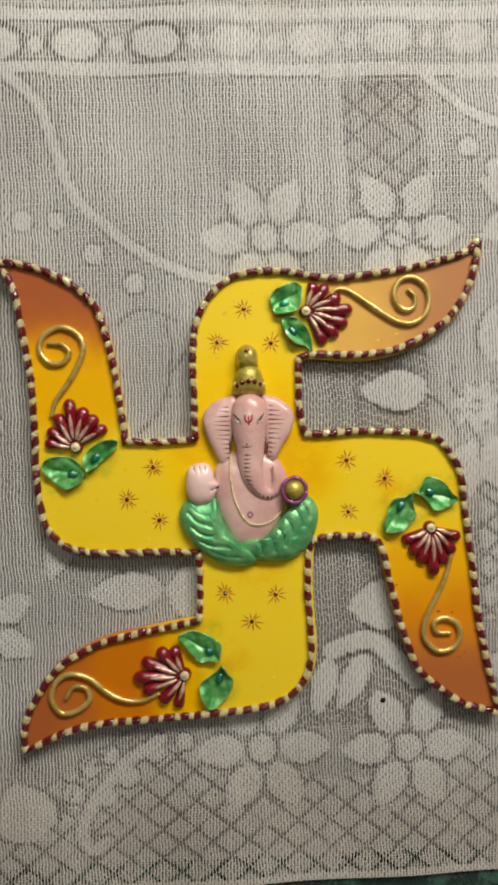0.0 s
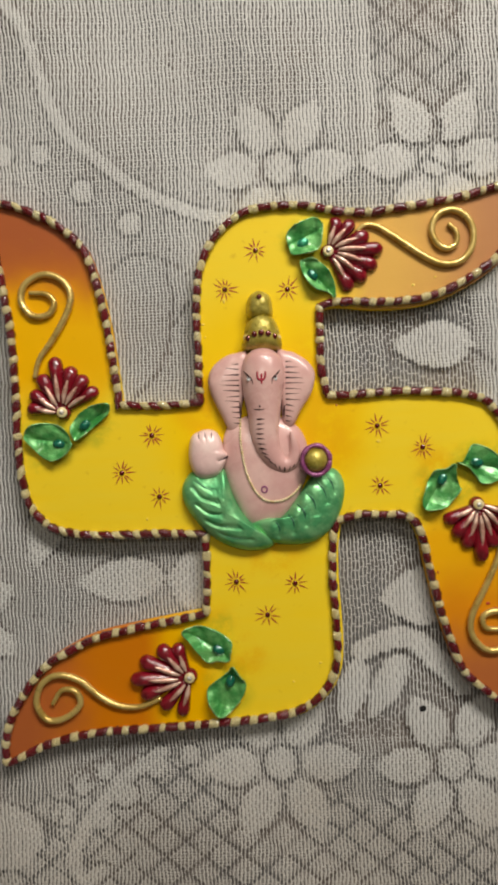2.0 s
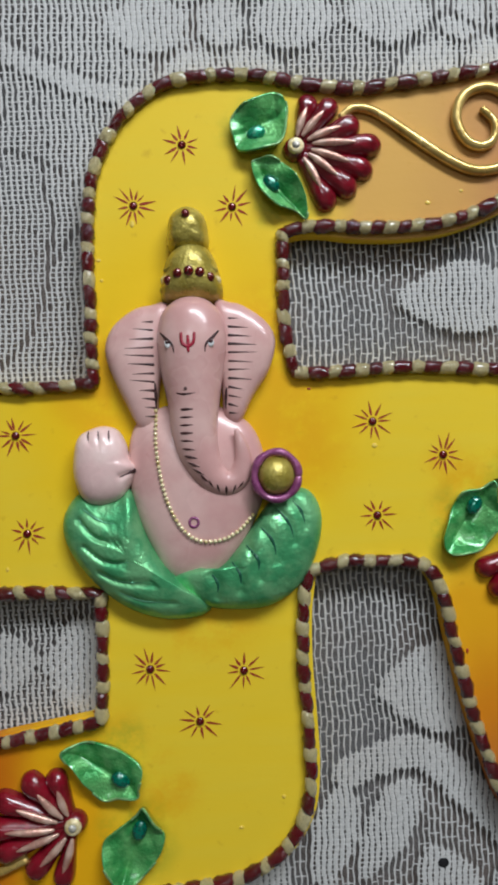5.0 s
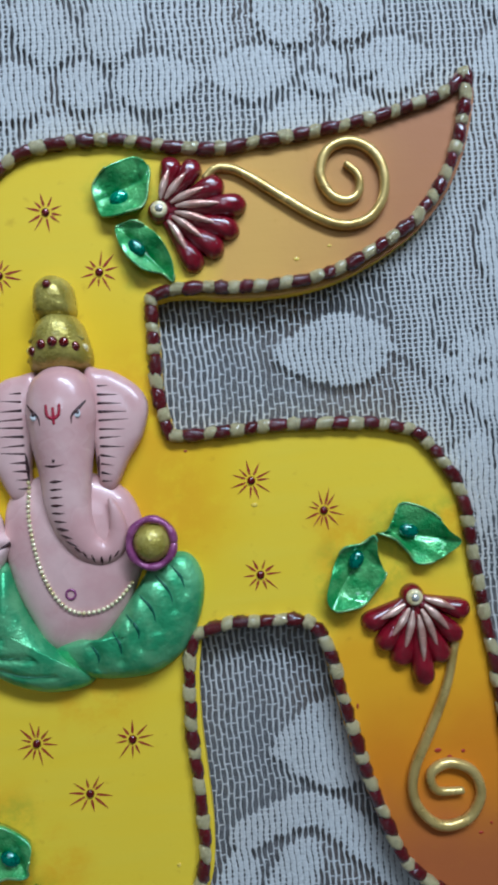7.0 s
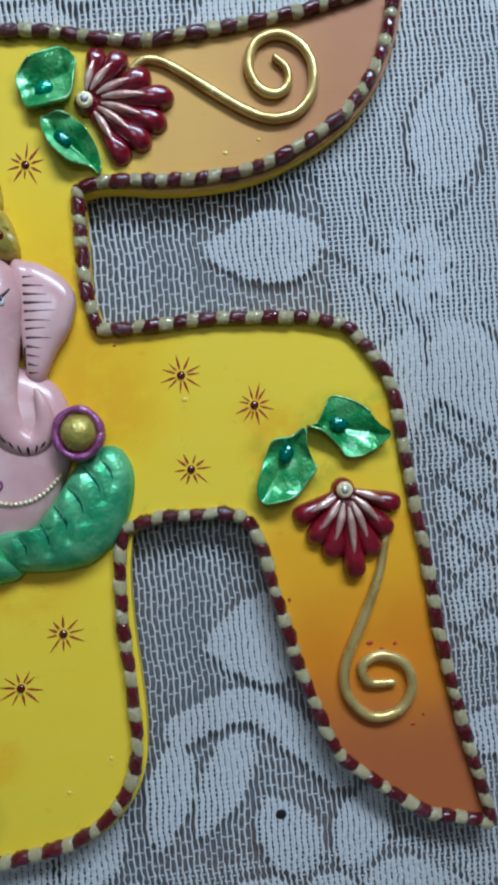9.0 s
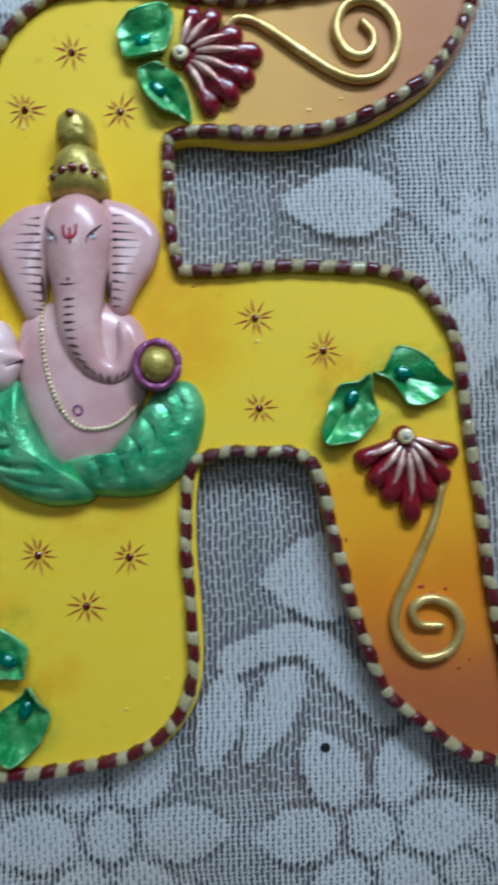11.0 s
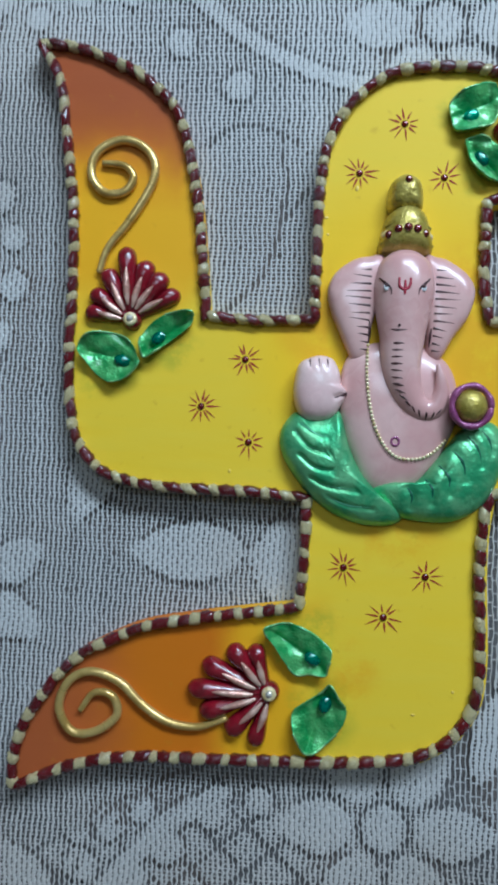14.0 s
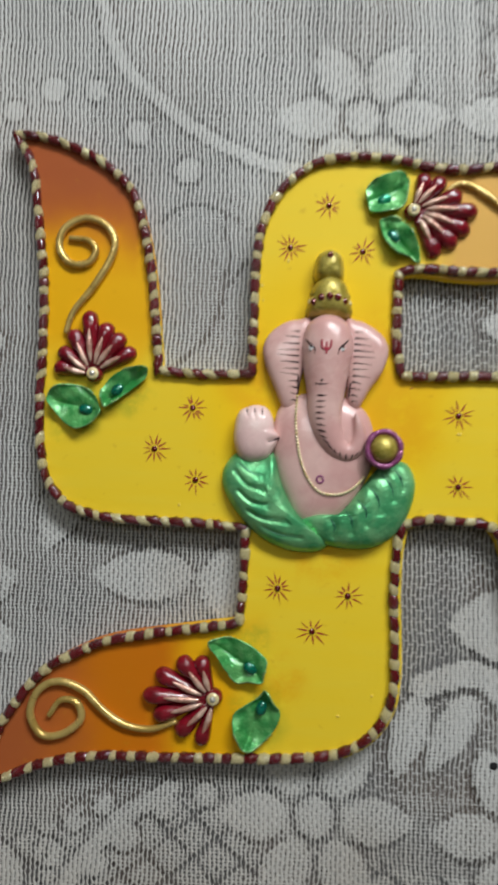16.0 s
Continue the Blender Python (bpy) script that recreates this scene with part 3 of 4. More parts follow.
bm = bmesh.new()
layers = [(outs, 0.0), (outs, TOP - 0.8), (outs - 0.25, TOP - 0.2), (outs * 0 + 0.1, TOP)]
loops = [[bm.verts.new((q[0] * MM, q[1] * MM, h * MM)) for q in offset(edge, by)] for by, h in layers]
n = len(edge)
for a, b in zip(loops, loops[1:]):
    for k in range(n):
        bm.faces.new((a[k], a[(k + 1) % n], b[(k + 1) % n], b[k]))
for tri in tessellate_polygon([[Vector((q[0], q[1], 0)) for q in edge]]):
    bm.faces.new([loops[0][k] for k in tri[::-1]])
bm.faces.new(loops[-1])
finish(bm, "board", BOARD, plaque, "yellow board shading to burnt orange at its arm ends", smooth=False)

# rope border: a core and the maroon and gold turns wound round it
bm = bmesh.new()
core = np.concatenate([edge, edge[:1]])
tube(bm, np.column_stack([core, np.full(len(core), TOP + 1.3)]) * MM, 1.9 * MM, 8)
finish(bm, "rope_core", MAROON, plaque)


def rope_turn(name, material, shear):
    """One bulging turn of the rope, 1 long in x, with slanted ends."""
    bm = bmesh.new()
    prof = [(-0.55, 0.62), (-0.46, 0.86), (-0.28, 1.0), (0.0, 1.05), (0.28, 1.0), (0.46, 0.87), (0.55, 0.64)]
    rings = []
    for u, r in prof:
        ring = []
        for k in range(12):
            a = 2 * math.pi * k / 12
            lump = r * (1 + 0.10 * math.sin(3 * a + u * 7 + shear * 9) + 0.08 * math.sin(5 * a - u * 11 + shear * 4))
            ring.append(bm.verts.new((u + shear * math.cos(a) * 0.24, lump * math.cos(a) * 2.3 * MM, lump * math.sin(a) * 2.25 * MM)))
        rings.append(ring)
    for a, b in zip(rings, rings[1:]):
        for k in range(12):
            bm.faces.new((a[k], a[(k + 1) % 12], b[(k + 1) % 12], b[k]))
    bm.faces.new(rings[0][::-1]), bm.faces.new(rings[-1])
    bmesh.ops.recalc_face_normals(bm, faces=bm.faces)
    me = bpy.data.meshes.new(name)
    bm.to_mesh(me)
    bm.free()
    me.polygons.foreach_set("use_smooth", [True] * len(me.polygons))
    me.materials.append(material)
    return me


dark_turns = [rope_turn("maroon_turn", MAROON, s) for s in (0.2, 0.45, 0.7, -0.2, -0.9, -1.3)]
gold_turns = [rope_turn("gold_turn", ROPE_GOLD, s) for s in (0.2, 0.45, 0.7, -0.2, -0.9, -1.3)]
rng = random.Random(4)
flip = 0
for order, run in enumerate(RUNS):
    # wound more steeply along the left edge
    styles = (4, 5, 3) if order >= 8 else (0, 1, 2, 3)
    line = even(spline(run, 8), 0.25)
    total = 0.25 * (len(line) - 1)
    lengths, left = [], total
    while left > 3.0:
        want = rng.uniform(4.4, 7.2) if flip == 0 else rng.uniform(3.2, 5.6)
        lengths.append((want, flip))
        left -= want
        flip = 1 - flip
    scale = total / sum(w for w, _ in lengths)
    at = 0.0
    for want, which in lengths:
        long = want * scale
        mid = line[min(len(line) - 1, int((at + long / 2) / 0.25))]
        a, b = line[min(len(line) - 1, int(at / 0.25))], line[min(len(line) - 1, int((at + long) / 0.25))]
        me = (dark_turns if which == 0 else gold_turns)[rng.choice(styles)]
        ob = new("maroon_turn" if which == 0 else "gold_turn", me)
        ob.parent = plaque
        thick, tall = rng.uniform(0.88, 1.08), rng.uniform(0.90, 1.06)
        mid = mid + np.array([rng.uniform(-0.2, 0.2), rng.uniform(-0.2, 0.2)])
        ob.matrix_basis = Matrix.Translation((mid[0] * MM, mid[1] * MM, (TOP + 1.5) * MM)) @ Matrix.Rotation(math.atan2(b[1] - a[1], b[0] - a[0]), 4, "Z") @ Matrix.Rotation(rng.uniform(-0.5, 0.5), 4, "X") @ Matrix.Diagonal((long * MM * rng.uniform(1.0, 1.1), thick, tall, 1))
        at += long

# painted stars with a red stone in the middle
def ray_mesh():
    bm = bmesh.new()
    pairs = []
    for u, w in ((0.0, 0.5), (0.25, 1.0), (0.6, 0.7), (1.0, 0.12)):
        pairs.append([bm.verts.new((u, e * w, h)) for e in (-1, 1) for h in (-0.05 * MM, 0.09 * MM)])
    for a, b in zip(pairs, pairs[1:]):
        for j, k in ((0, 1), (1, 3), (3, 2), (2, 0)):
            bm.faces.new((a[j], a[k], b[k], b[j]))
    for q in (pairs[0], pairs[-1]):
        bm.faces.new((q[0], q[1], q[3], q[2]))
    bmesh.ops.recalc_face_normals(bm, faces=bm.faces)
    me = bpy.data.meshes.new("ray")
    bm.to_mesh(me)
    bm.free()
    me.materials.append(RED_INK)
    return me


RAY = ray_mesh()


def star(cx, cy, turn, size):
    base = tagged(new("painted_star"), "small painted red-brown star")
    base.parent, base.location = plaque, (cx * MM, cy * MM, TOP * MM)
    r = random.Random(int(cx * 31 + cy * 7))
    rays = r.choice((10, 11, 12))
    for k in range(rays):
        a = turn + 2 * math.pi * k / rays + r.uniform(-0.12, 0.12)
        r1, w = size * r.uniform(0.72, 1.15), r.uniform(0.32, 0.52)
        ob = new("ray", RAY)
        ob.parent = base
        ob.matrix_basis = Matrix.Rotation(a, 4, "Z") @ Matrix.Translation((2.1 * MM, 0, 0)) @ Matrix.Diagonal(((r1 - 2.1) * MM, w * MM, 1, 1))
    bm = bmesh.new()
    ball(bm, (0, 0, 0.1 * MM), (1.55 * MM, 1.55 * MM, 0.9 * MM), 0, 2)
    finish(bm, "stone", RUBY, base, "tiny dark red stone")


for cx, cy in ((-1.9, 87.8), (-19.3, 66.8), (15, 65.8), (-62, -12), (-79.2, -32.2), (-58.9, -45.9), (-18, -94.1), (14.4, -95.8), (-1.3, -112.8), (62, -10.5), (86.6, -22.9), (62.7, -43.4)):
    star(cx, cy, cx * 0.1, 7.1)


# flowers of seven glazed petals
def petal_mesh(length, bulb):
    bm = bmesh.new()
    half = [(0.02, 0.30), (0.25, 0.48), (0.5, 0.72), (0.72, 0.95), (0.86, 0.98), (0.95, 0.72)]
    outline = [(length * u, -bulb * w) for u, w in half] + [(length, 0.0)] + [(length * u, bulb * w) for u, w in half[::-1]]
    pillow(bm, outline, 0.0, 4.6, 0, 9, 4, 2.0, centre=(length * 0.68, 0), lean=(0.10, 0.0))
    streak = [(length * u, 0.15 * bulb * math.sin(u * 5), 3.0 + 2.0 * u) for u in np.linspace(0.2, 0.68, 8)]
    tube(bm, np.array(streak) * MM, np.array([0.6, 1.0, 1.3, 1.4, 1.35, 1.1, 0.8, 0.3]) * MM, 8, 0.8, 1)
    return bm


def flower(cx, cy, tips):
    base = tagged(new("flower"), "glossy maroon clay flower with gold streaks")
    base.parent, base.location = plaque, (cx * MM, cy * MM, (TOP - 0.1) * MM)
    lift = (0.0, 0.6, 0.2, 0.9, 0.3, 0.7, 0.0)
    for k, (tx, ty) in enumerate(tips):
        length = math.hypot(tx - cx, ty - cy) * 1.07
        ob = finish(petal_mesh(length, 3.8 + 0.35 * (length > 24)), "petal", [PETAL_GLAZE, ROSE_GOLD], base)
        ob.matrix_basis = Matrix.Translation((0, 0, lift[k] * MM)) @ Matrix.Rotation(math.atan2(ty - cy, tx - cx), 4, "Z")
    bm = bmesh.new()
    pillow(bm, ring_of((0, 0), 4.3, 4.3), 0.0, 5.0, 0, 8, 3)
    finish(bm, "flower_centre", PETAL_GLAZE, base)
    bm = bmesh.new()
    pillow(bm, ring_of((0, 0), 2.9, 2.9), 4.2, 1.7, 0, 6, 3, grooves=[([(-0.2, 0), (0.2, 0)], 1.3, 0.9)])
    finish(bm, "bead", GOLD, base, "pale gold setting")
    bm = bmesh.new()
    ball(bm, (0, 0, 5.2 * MM), (1.5 * MM, 1.5 * MM, 0.9 * MM))
    finish(bm, "stone", CRYSTAL, base, "small clear crystal")


flower(37.5, 85, [(43, 103), (51, 101), (59, 94), (66, 86), (63, 77), (57, 70), (49, 65)])
flower(115, -55, [(98, -64), (103, -72), (109, -78), (117, -85), (124, -78), (130, -71), (134, -62)])
flower(-110, 2, [(-129, 5), (-127, 13), (-122, 22), (-114, 31), (-105, 26), (-98, 21), (-92, 14)])
flower(-45, -145, [(-52, -128), (-61, -129), (-71, -136), (-76, -146), (-71, -155), (-60, -162), (-50, -166)])


# pressed clay leaves, folded along the middle, with a stone each
def leaf(outline, base, tip, gem, gem_material=EMERALD):
    line = spline(outline, 5, closed=True)
    b, t, g = np.array(base), np.array(tip), np.array(gem)
    along = t - b
    length = np.linalg.norm(along)
    across = np.array([-along[1], along[0]]) / length
    feet = []
    for p in line:
        u = float(np.clip(np.dot(p - b, along) / length ** 2, 0.14, 0.82))
        feet.append(b + along * u)
    feet = np.array(feet)
    turns = np.linspace(0, 2 * math.pi, len(line), endpoint=False)
    lips = 3.7 + 1.1 * np.sin(2 * turns + gem[0]) + 0.7 * np.sin(5 * turns + gem[1])

    def dish(q, r, lip):
        u, v = np.dot(q - b, along) / length ** 2, np.dot(q - b, across)
        z = 1.5 + (lip - 1.5) * r ** 1.5
        # side veins and pinched folds
        z += 0.55 * abs(math.sin(u * 7.0 - abs(v) * 0.35 + gem[0])) * r * (1.1 - r) * 4.0
        z += 0.8 * abs(math.sin(u * 3.2 + v * 0.22 + gem[1])) * r
        return z - 0.7 * math.exp(-(v / 0.9) ** 2) * (1 - r)

    bm = bmesh.new()
    middle = line.mean(axis=0)
    loops = [[bm.verts.new((q[0] * MM, q[1] * MM, 0.0)) for q in middle + (line - middle) * 0.90]]
    loops.append([bm.verts.new((q[0] * MM, q[1] * MM, (dish(q, 1.0, h) - 0.9) * MM)) for q, h in zip(line, lips)])
    rim = None
    for r in (0.985, 0.93, 0.84, 0.74, 0.64, 0.53, 0.42, 0.31, 0.20, 0.10, 0.02):
        row = [(q, dish(q, r, h)) for q, h in zip(feet + (line - feet) * r, lips)]
        rim = rim or [(q[0], q[1], z) for q, z in row]
        loops.append([bm.verts.new((q[0] * MM, q[1] * MM, z * MM)) for q, z in row])
    n = len(line)
    for a, c in zip(loops, loops[1:]):
        for k in range(n):
            bm.faces.new((a[k], a[(k + 1) % n], c[(k + 1) % n], c[k]))
    bm.faces.new(loops[0][::-1]), bm.faces.new(loops[-1])
    # worn gilding along parts of the rim
    start = int(abs(gem[0])) % n
    for first, count in ((start, n // 3), (start + n // 2, n // 4)):
        tube(bm, np.array([rim[(first + k) % n] for k in range(count)]) * MM, 0.45 * MM, 7, 1.0, 1)
    ob = finish(bm, "leaf", [LEAF_GREEN, LEAF_RIM], plaque, "glossy folded green clay leaf with a pale rim")
    ob.location = (0, 0, TOP * MM)
    bm = bmesh.new()
    ball(bm, (0, 0, 0), (3.5 * MM, 2.5 * MM, 1.7 * MM), 0, 3)
    stone_ob = finish(bm, "stone", gem_material, ob, "glass stone set in the leaf")
    stone_ob.location, stone_ob.rotation_euler = (g[0] * MM, g[1] * MM, 2.9 * MM), (0, 0, math.atan2(along[1], along[0]))


leaf([(15.3, 94.4), (17.9, 98.2), (22.4, 100.8), (29.1, 103.7), (32.5, 103), (35, 100.3), (34.5, 94), (32.9, 87.2), (28.4, 84.5), (18.6, 83.3), (16.1, 88.4)], (18.2, 90.2), (34.4, 97.9), (24, 90.2), BRIGHT_STONE)
leaf([(22.2, 80.1), (26.2, 81.5), (30, 81.2), (34.6, 78.1), (38.4, 72.9), (40.8, 66.7), (40.6, 59.8), (37.2, 63.1), (30.5, 64.6), (25.2, 70), (22.7, 75.1)], (23.7, 79.5), (40, 61.9), (28.7, 72.6))
leaf([(103.3, -31.7), (107.3, -31.1), (110.9, -25.5), (113.8, -22.2), (120, -24), (125.7, -27.9), (129.2, -33.2), (132.8, -37), (128.4, -41.1), (123.1, -43.5), (117.1, -43.5), (114.5, -39.7), (110, -34.7), (106.2, -32.6)], (106.3, -31.6), (132.8, -37), (115.2, -32.1))
leaf([(102.8, -32.6), (98, -35.1), (91.9, -35.9), (89.2, -40.1), (86.7, -45.7), (84.5, -52.4), (86.4, -57.1), (91.9, -57), (98, -55.7), (102.4, -51.3), (106, -46.7), (105.1, -43.7), (103.2, -38.6)], (101.6, -34.5), (87.1, -55.6), (96, -40.8))
leaf([(-131.6, -11), (-128.7, -6), (-122.6, -3.7), (-113.8, -4.6), (-108.6, -8.1), (-106.6, -12.5), (-105.1, -16.1), (-109, -21.2), (-116.3, -24.4), (-122.7, -21.8), (-128.1, -15.8)], (-106.1, -15.4), (-130.9, -11.2), (-112.6, -15.2))
leaf([(-105, -9.9), (-105.5, -5.1), (-101.6, 0.5), (-95.7, 4.4), (-89.6, 5.9), (-84.2, 5.6), (-84.4, 1.4), (-87.9, -2.4), (-93.8, -7), (-98.5, -10.9), (-103.3, -13.6)], (-104.4, -11.2), (-84.6, 4.8), (-98.1, -5.3))
leaf([(-48.2, -119.5), (-44.2, -117.9), (-37.2, -117.1), (-30, -119.4), (-24, -123.6), (-21, -126.9), (-22.4, -132.8), (-23.3, -136.3), (-29.2, -136.3), (-35, -137.2), (-40, -131.8), (-43.8, -126.2), (-46.8, -123)], (-23.2, -135.2), (-46.5, -119.9), (-28.8, -130.5))
leaf([(-21.1, -139.6), (-24.2, -142.9), (-31, -147.4), (-35.4, -151.6), (-35.6, -157), (-33, -162.5), (-30, -166.9), (-25.4, -166), (-18.7, -160.2), (-15.5, -155.3), (-14.1, -149.5), (-17.1, -145.1)], (-21.5, -140.8), (-28.9, -165.6), (-22.8, -147.9))


# dried drops of paint and glue
def drop(cx, cy, rx, ry, material, label):
    bm = bmesh.new()
    pillow(bm, ring_of((0, 0), rx, ry, 9, cx), 0.0, 0.35, 0, 5, 2)
    ob = finish(bm, "paint_drop", material, plaque, label)
    ob.location = (cx * MM, cy * MM, (TOP - 0.02) * MM)


YELLOW_DROP = paint("yellow_drop_paint", (0.78, 0.56, 0.06), (0.80, 0.60, 0.10), 0.3, 0.0, 200.0, 0.0002, 0.4)
for cx, cy, rx, ry in ((62.5, -19, 1.1, 0.8), (-20, 60.5, 0.8, 1.3), (-32, 48, 0.9, 0.6), (-31, 41, 0.6, 0.6), (84, 66, 1.0, 0.7), (96, 70, 0.7, 0.5), (12, -150, 0.9, 0.6), (27, -140, 0.7, 0.7), (-66, -58, 0.6, 0.8), (100, -48, 0.7, 0.5)):
    drop(cx, cy, rx, ry, YELLOW_DROP, "dried yellow paint drop")
for cx, cy, rx, ry in ((120, -110, 1.3, 0.8), (124, -112.5, 0.9, 0.6), (129, -111, 0.8, 0.6), (133, -140, 0.9, 0.5), (137, -137, 0.5, 0.5), (40, 1.5, 0.7, 0.4), (93, -92, 0.5, 0.9), (-80, 12, 0.5, 0.8), (-37, -108, 1.1, 0.4)):
    drop(cx, cy, rx, ry, RED_INK, "small splash of red-brown paint")


# gilded wire scrolls
def scroll(points):
    line = even(spline(points, 8), 0.8)
    n = len(line)
    rad = np.array([1.88 - 0.5 * max(0, 0.2 - k / n) / 0.2 - 0.6 * max(0, k / n - 0.85) / 0.15 for k in range(n)])
    bm = bmesh.new()
    tube(bm, np.column_stack([line, np.full(n, TOP + 1.4)]) * MM, rad * MM, 10)
    finish(bm, "scroll", GOLD_WIRE, plaque, "gold-painted spiral coil")


scroll([(54, 96), (58, 99), (64, 98.5), (71, 94.5), (80, 88), (92, 80), (101, 76.5), (110, 78), (116, 85), (117, 95), (113, 102.5), (105.5, 106), (97.5, 103), (94.5, 95), (97.5, 87.5), (103, 85), (107.5, 87.5), (108, 93.5), (104, 98)])
scroll([(129, -72), (125, -86), (118, -101), (110.5, -116), (110.5, -127), (118, -135), (128, -134), (133.5, -126), (131, -117.5), (123, -114), (116.5, -117), (118, -123), (127, -124)])
scroll([(-125, 22), (-122, 32), (-114, 43), (-106, 57), (-104, 67), (-109, 75), (-119, 78), (-129, 72.5), (-131, 63), (-125, 55.5), (-116.5, 56), (-113, 62), (-117, 67), (-126, 68)])
scroll([(-62, -157), (-73, -161), (-85, -160), (-96, -154), (-106, -145.5), (-118, -142.5), (-127, -147.5), (-130, -158), (-124, -167), (-114, -166), (-106, -159), (-108.5, -151.5), (-116, -151), (-121, -158)])

# ---- the figurine, one moulded piece ----
SKIN_S, PALM_S, TEAL_S, CROWN_S, MAG_S, INK_SHADE_S, RED_S, WHITE_S, GEM_S, GOLD_S, SHADE_S, SHEEN_S = range(12)
bm = bmesh.new()
B = TOP - 0.1
# seated body
pillow(bm, [(-13, -4), (-21, -10), (-23.5, -23), (-21.5, -38), (-16, -52), (-9, -63), (4, -63), (13, -55), (20.5, -42), (24, -30), (22.5, -17), (16.5, -8), (2, -2)], B, 8.5, SKIN_S, 14, 5, 2.4)
# ears
pillow(bm, [(-8, 31.5), (-14, 31.5), (-20, 30), (-27, 24.5), (-30, 17), (-28, 8), (-23.5, -2), (-19.5, -10), (-16, -11.5), (-13, -8), (-11.5, 4), (-8, 18)], B + 1.5, 6.0, SKIN_S, 12, 5, 3.0)
pillow(bm, [(8, 32), (13, 32), (18, 30.5), (25.5, 25), (28.5, 18), (26, 8), (20.5, -0.5), (16, -9), (13, -10.5), (10, -7), (9.5, 4), (7, 18)], B + 1.5, 6.0, SKIN_S, 12, 5, 3.0)
SLITS = ([(4.5, -60.5), (6.5, -64), (6, -68.5)], [(11.5, -57), (14, -61), (14, -66.5)], [(16.5, -51.5), (20, -56), (20.5, -62.5)], [(21.5, -45.5), (25.5, -50.5), (26.5, -57)], [(27, -39.5), (31, -44.5), (32.5, -51)], [(32.5, -37), (35.5, -41), (36.5, -46)])
# legs in green cloth
pillow(bm, [(-41, -33), (-36, -34), (-27, -33), (-22.5, -32), (-18, -46), (-12, -57), (-3, -66), (4, -72), (0, -76), (-12, -76.5), (-25, -72), (-36, -63), (-44.5, -51), (-46, -41)], B, 10.5, TEAL_S, 30, 10, 2.4,
       grooves=[([(-40, -41), (-34, -47), (-26, -49)], 0.8, 1.7), ([(-38, -50), (-31, -55), (-21, -56)], 0.8, 1.7), ([(-33, -59), (-26, -62), (-15, -63)], 0.8, 1.7), ([(-26, -66), (-18, -69), (-8, -70)], 0.8, 0.8), ([(-38, -38), (-32, -42), (-27, -43)], 0.8, 0.6)])
pillow(bm, [(-9, -62), (-2, -59), (7, -59), (17, -48), (25, -37.5), (33, -33), (39.5, -34.5), (43, -43), (41, -55), (35, -66), (24.5, -73), (11, -74), (0, -72), (-7, -67)], B, 10.0, TEAL_S, 30, 10, 2.4,
       grooves=[(g, 1.5, 1.1) for g in SLITS], centre=(17, -58))
# blessing hand
pillow(bm, [(-36, -10.8), (-31.5, -9.6), (-26.5, -11), (-23.6, -16), (-22.6, -21), (-20.4, -24), (-22, -29), (-26, -35), (-33, -37), (-38.5, -34.5), (-41.5, -27), (-41.2, -18), (-39.5, -13)], B + 2, 9.0, PALM_S, 12, 5, 2.6,
       grooves=[([(-36, -9), (-35.5, -15)], 0.5, 0.9), ([(-32.5, -9), (-32, -15)], 0.5, 0.9), ([(-29, -10), (-28.5, -15)], 0.5, 0.9), ([(-20, -24.5), (-25, -27)], 0.6, 2.0)])
# head and trunk
path = [(0, 32.5, 4), (0, 30.5, 4.4), (0, 26.5, 5), (0, 18, 5.5), (-0.2, 8, 6.2), (0, -2, 6.6), (0, -12, 6.8), (1.5, -20, 6.8), (5, -27, 6.6), (10, -30, 6.4), (14, -28.5, 6.6), (16, -23.5, 7.2), (15.6, -17.5, 8), (14.2, -12.5, 8.4)]
sizes = [(4.5,), (7.6,), (10.6,), (12.0,), (10.6,), (8.9,), (7.8,), (6.9,), (5.6,), (4.6,), (3.9,), (3.2,), (2.2,), (0.9,)]
line = spline([(x, y, z + B) for x, y, z in path], 7)
rad = spline(sizes, 7)[:, 0]
tube(bm, line * MM, rad * MM, 28, 0.80, SKIN_S)
# crown: knob, dome, band
pillow(bm, [(-10, 33), (-9.5, 42), (-7.5, 48), (-3, 52), (2, 52.5), (6.5, 50), (9.5, 44), (10.5, 33), (0, 31)], B, 12.0, CROWN_S, 12, 5, 2.4)
pillow(bm, [(-7.2, 50), (-7.8, 56), (-6.3, 62), (-1, 65), (4.6, 62.5), (6.4, 57), (5.8, 50), (-0.8, 48.5)], B, 11.5, CROWN_S, 10, 4, 2.4, grooves=[([(-4, 55), (-0.8, 53), (2.5, 55)], 0.8, 0.7)])
tube(bm, np.array([(x, 35.5 + 2.5 * (1 - (x / 10) ** 2), B + 10.2 - 0.055 * x * x) for x in np.linspace(-9.5, 10, 18)]) * MM, 1.1 * MM, 8, 1.0, CROWN_S)
tube(bm, np.array([(x, 38.0 + 2.4 * (1 - (x / 10) ** 2), B + 10.6 - 0.055 * x * x) for x in np.linspace(-8.8, 9.2, 18)]) * MM, 1.9 * MM, 8, 0.6, GOLD_S)
tube(bm, np.array([(x, 41.5 + 2.0 * (1 - (x / 10) ** 2), B + 11.2 - 0.055 * x * x) for x in np.linspace(-8.5, 9, 18)]) * MM, 0.7 * MM, 8, 1.0, CROWN_S)
for k, (x, y) in enumerate(((-7.2, 38.3), (-3.9, 40.2), (-0.2, 40.8), (3.4, 40.4), (6.6, 39.0))):
    ball(bm, (x * MM, y * MM, (B + 11.9 - 0.05 * x * x) * MM), (1.8 * MM, 1.8 * MM, 1.2 * MM), GEM_S)
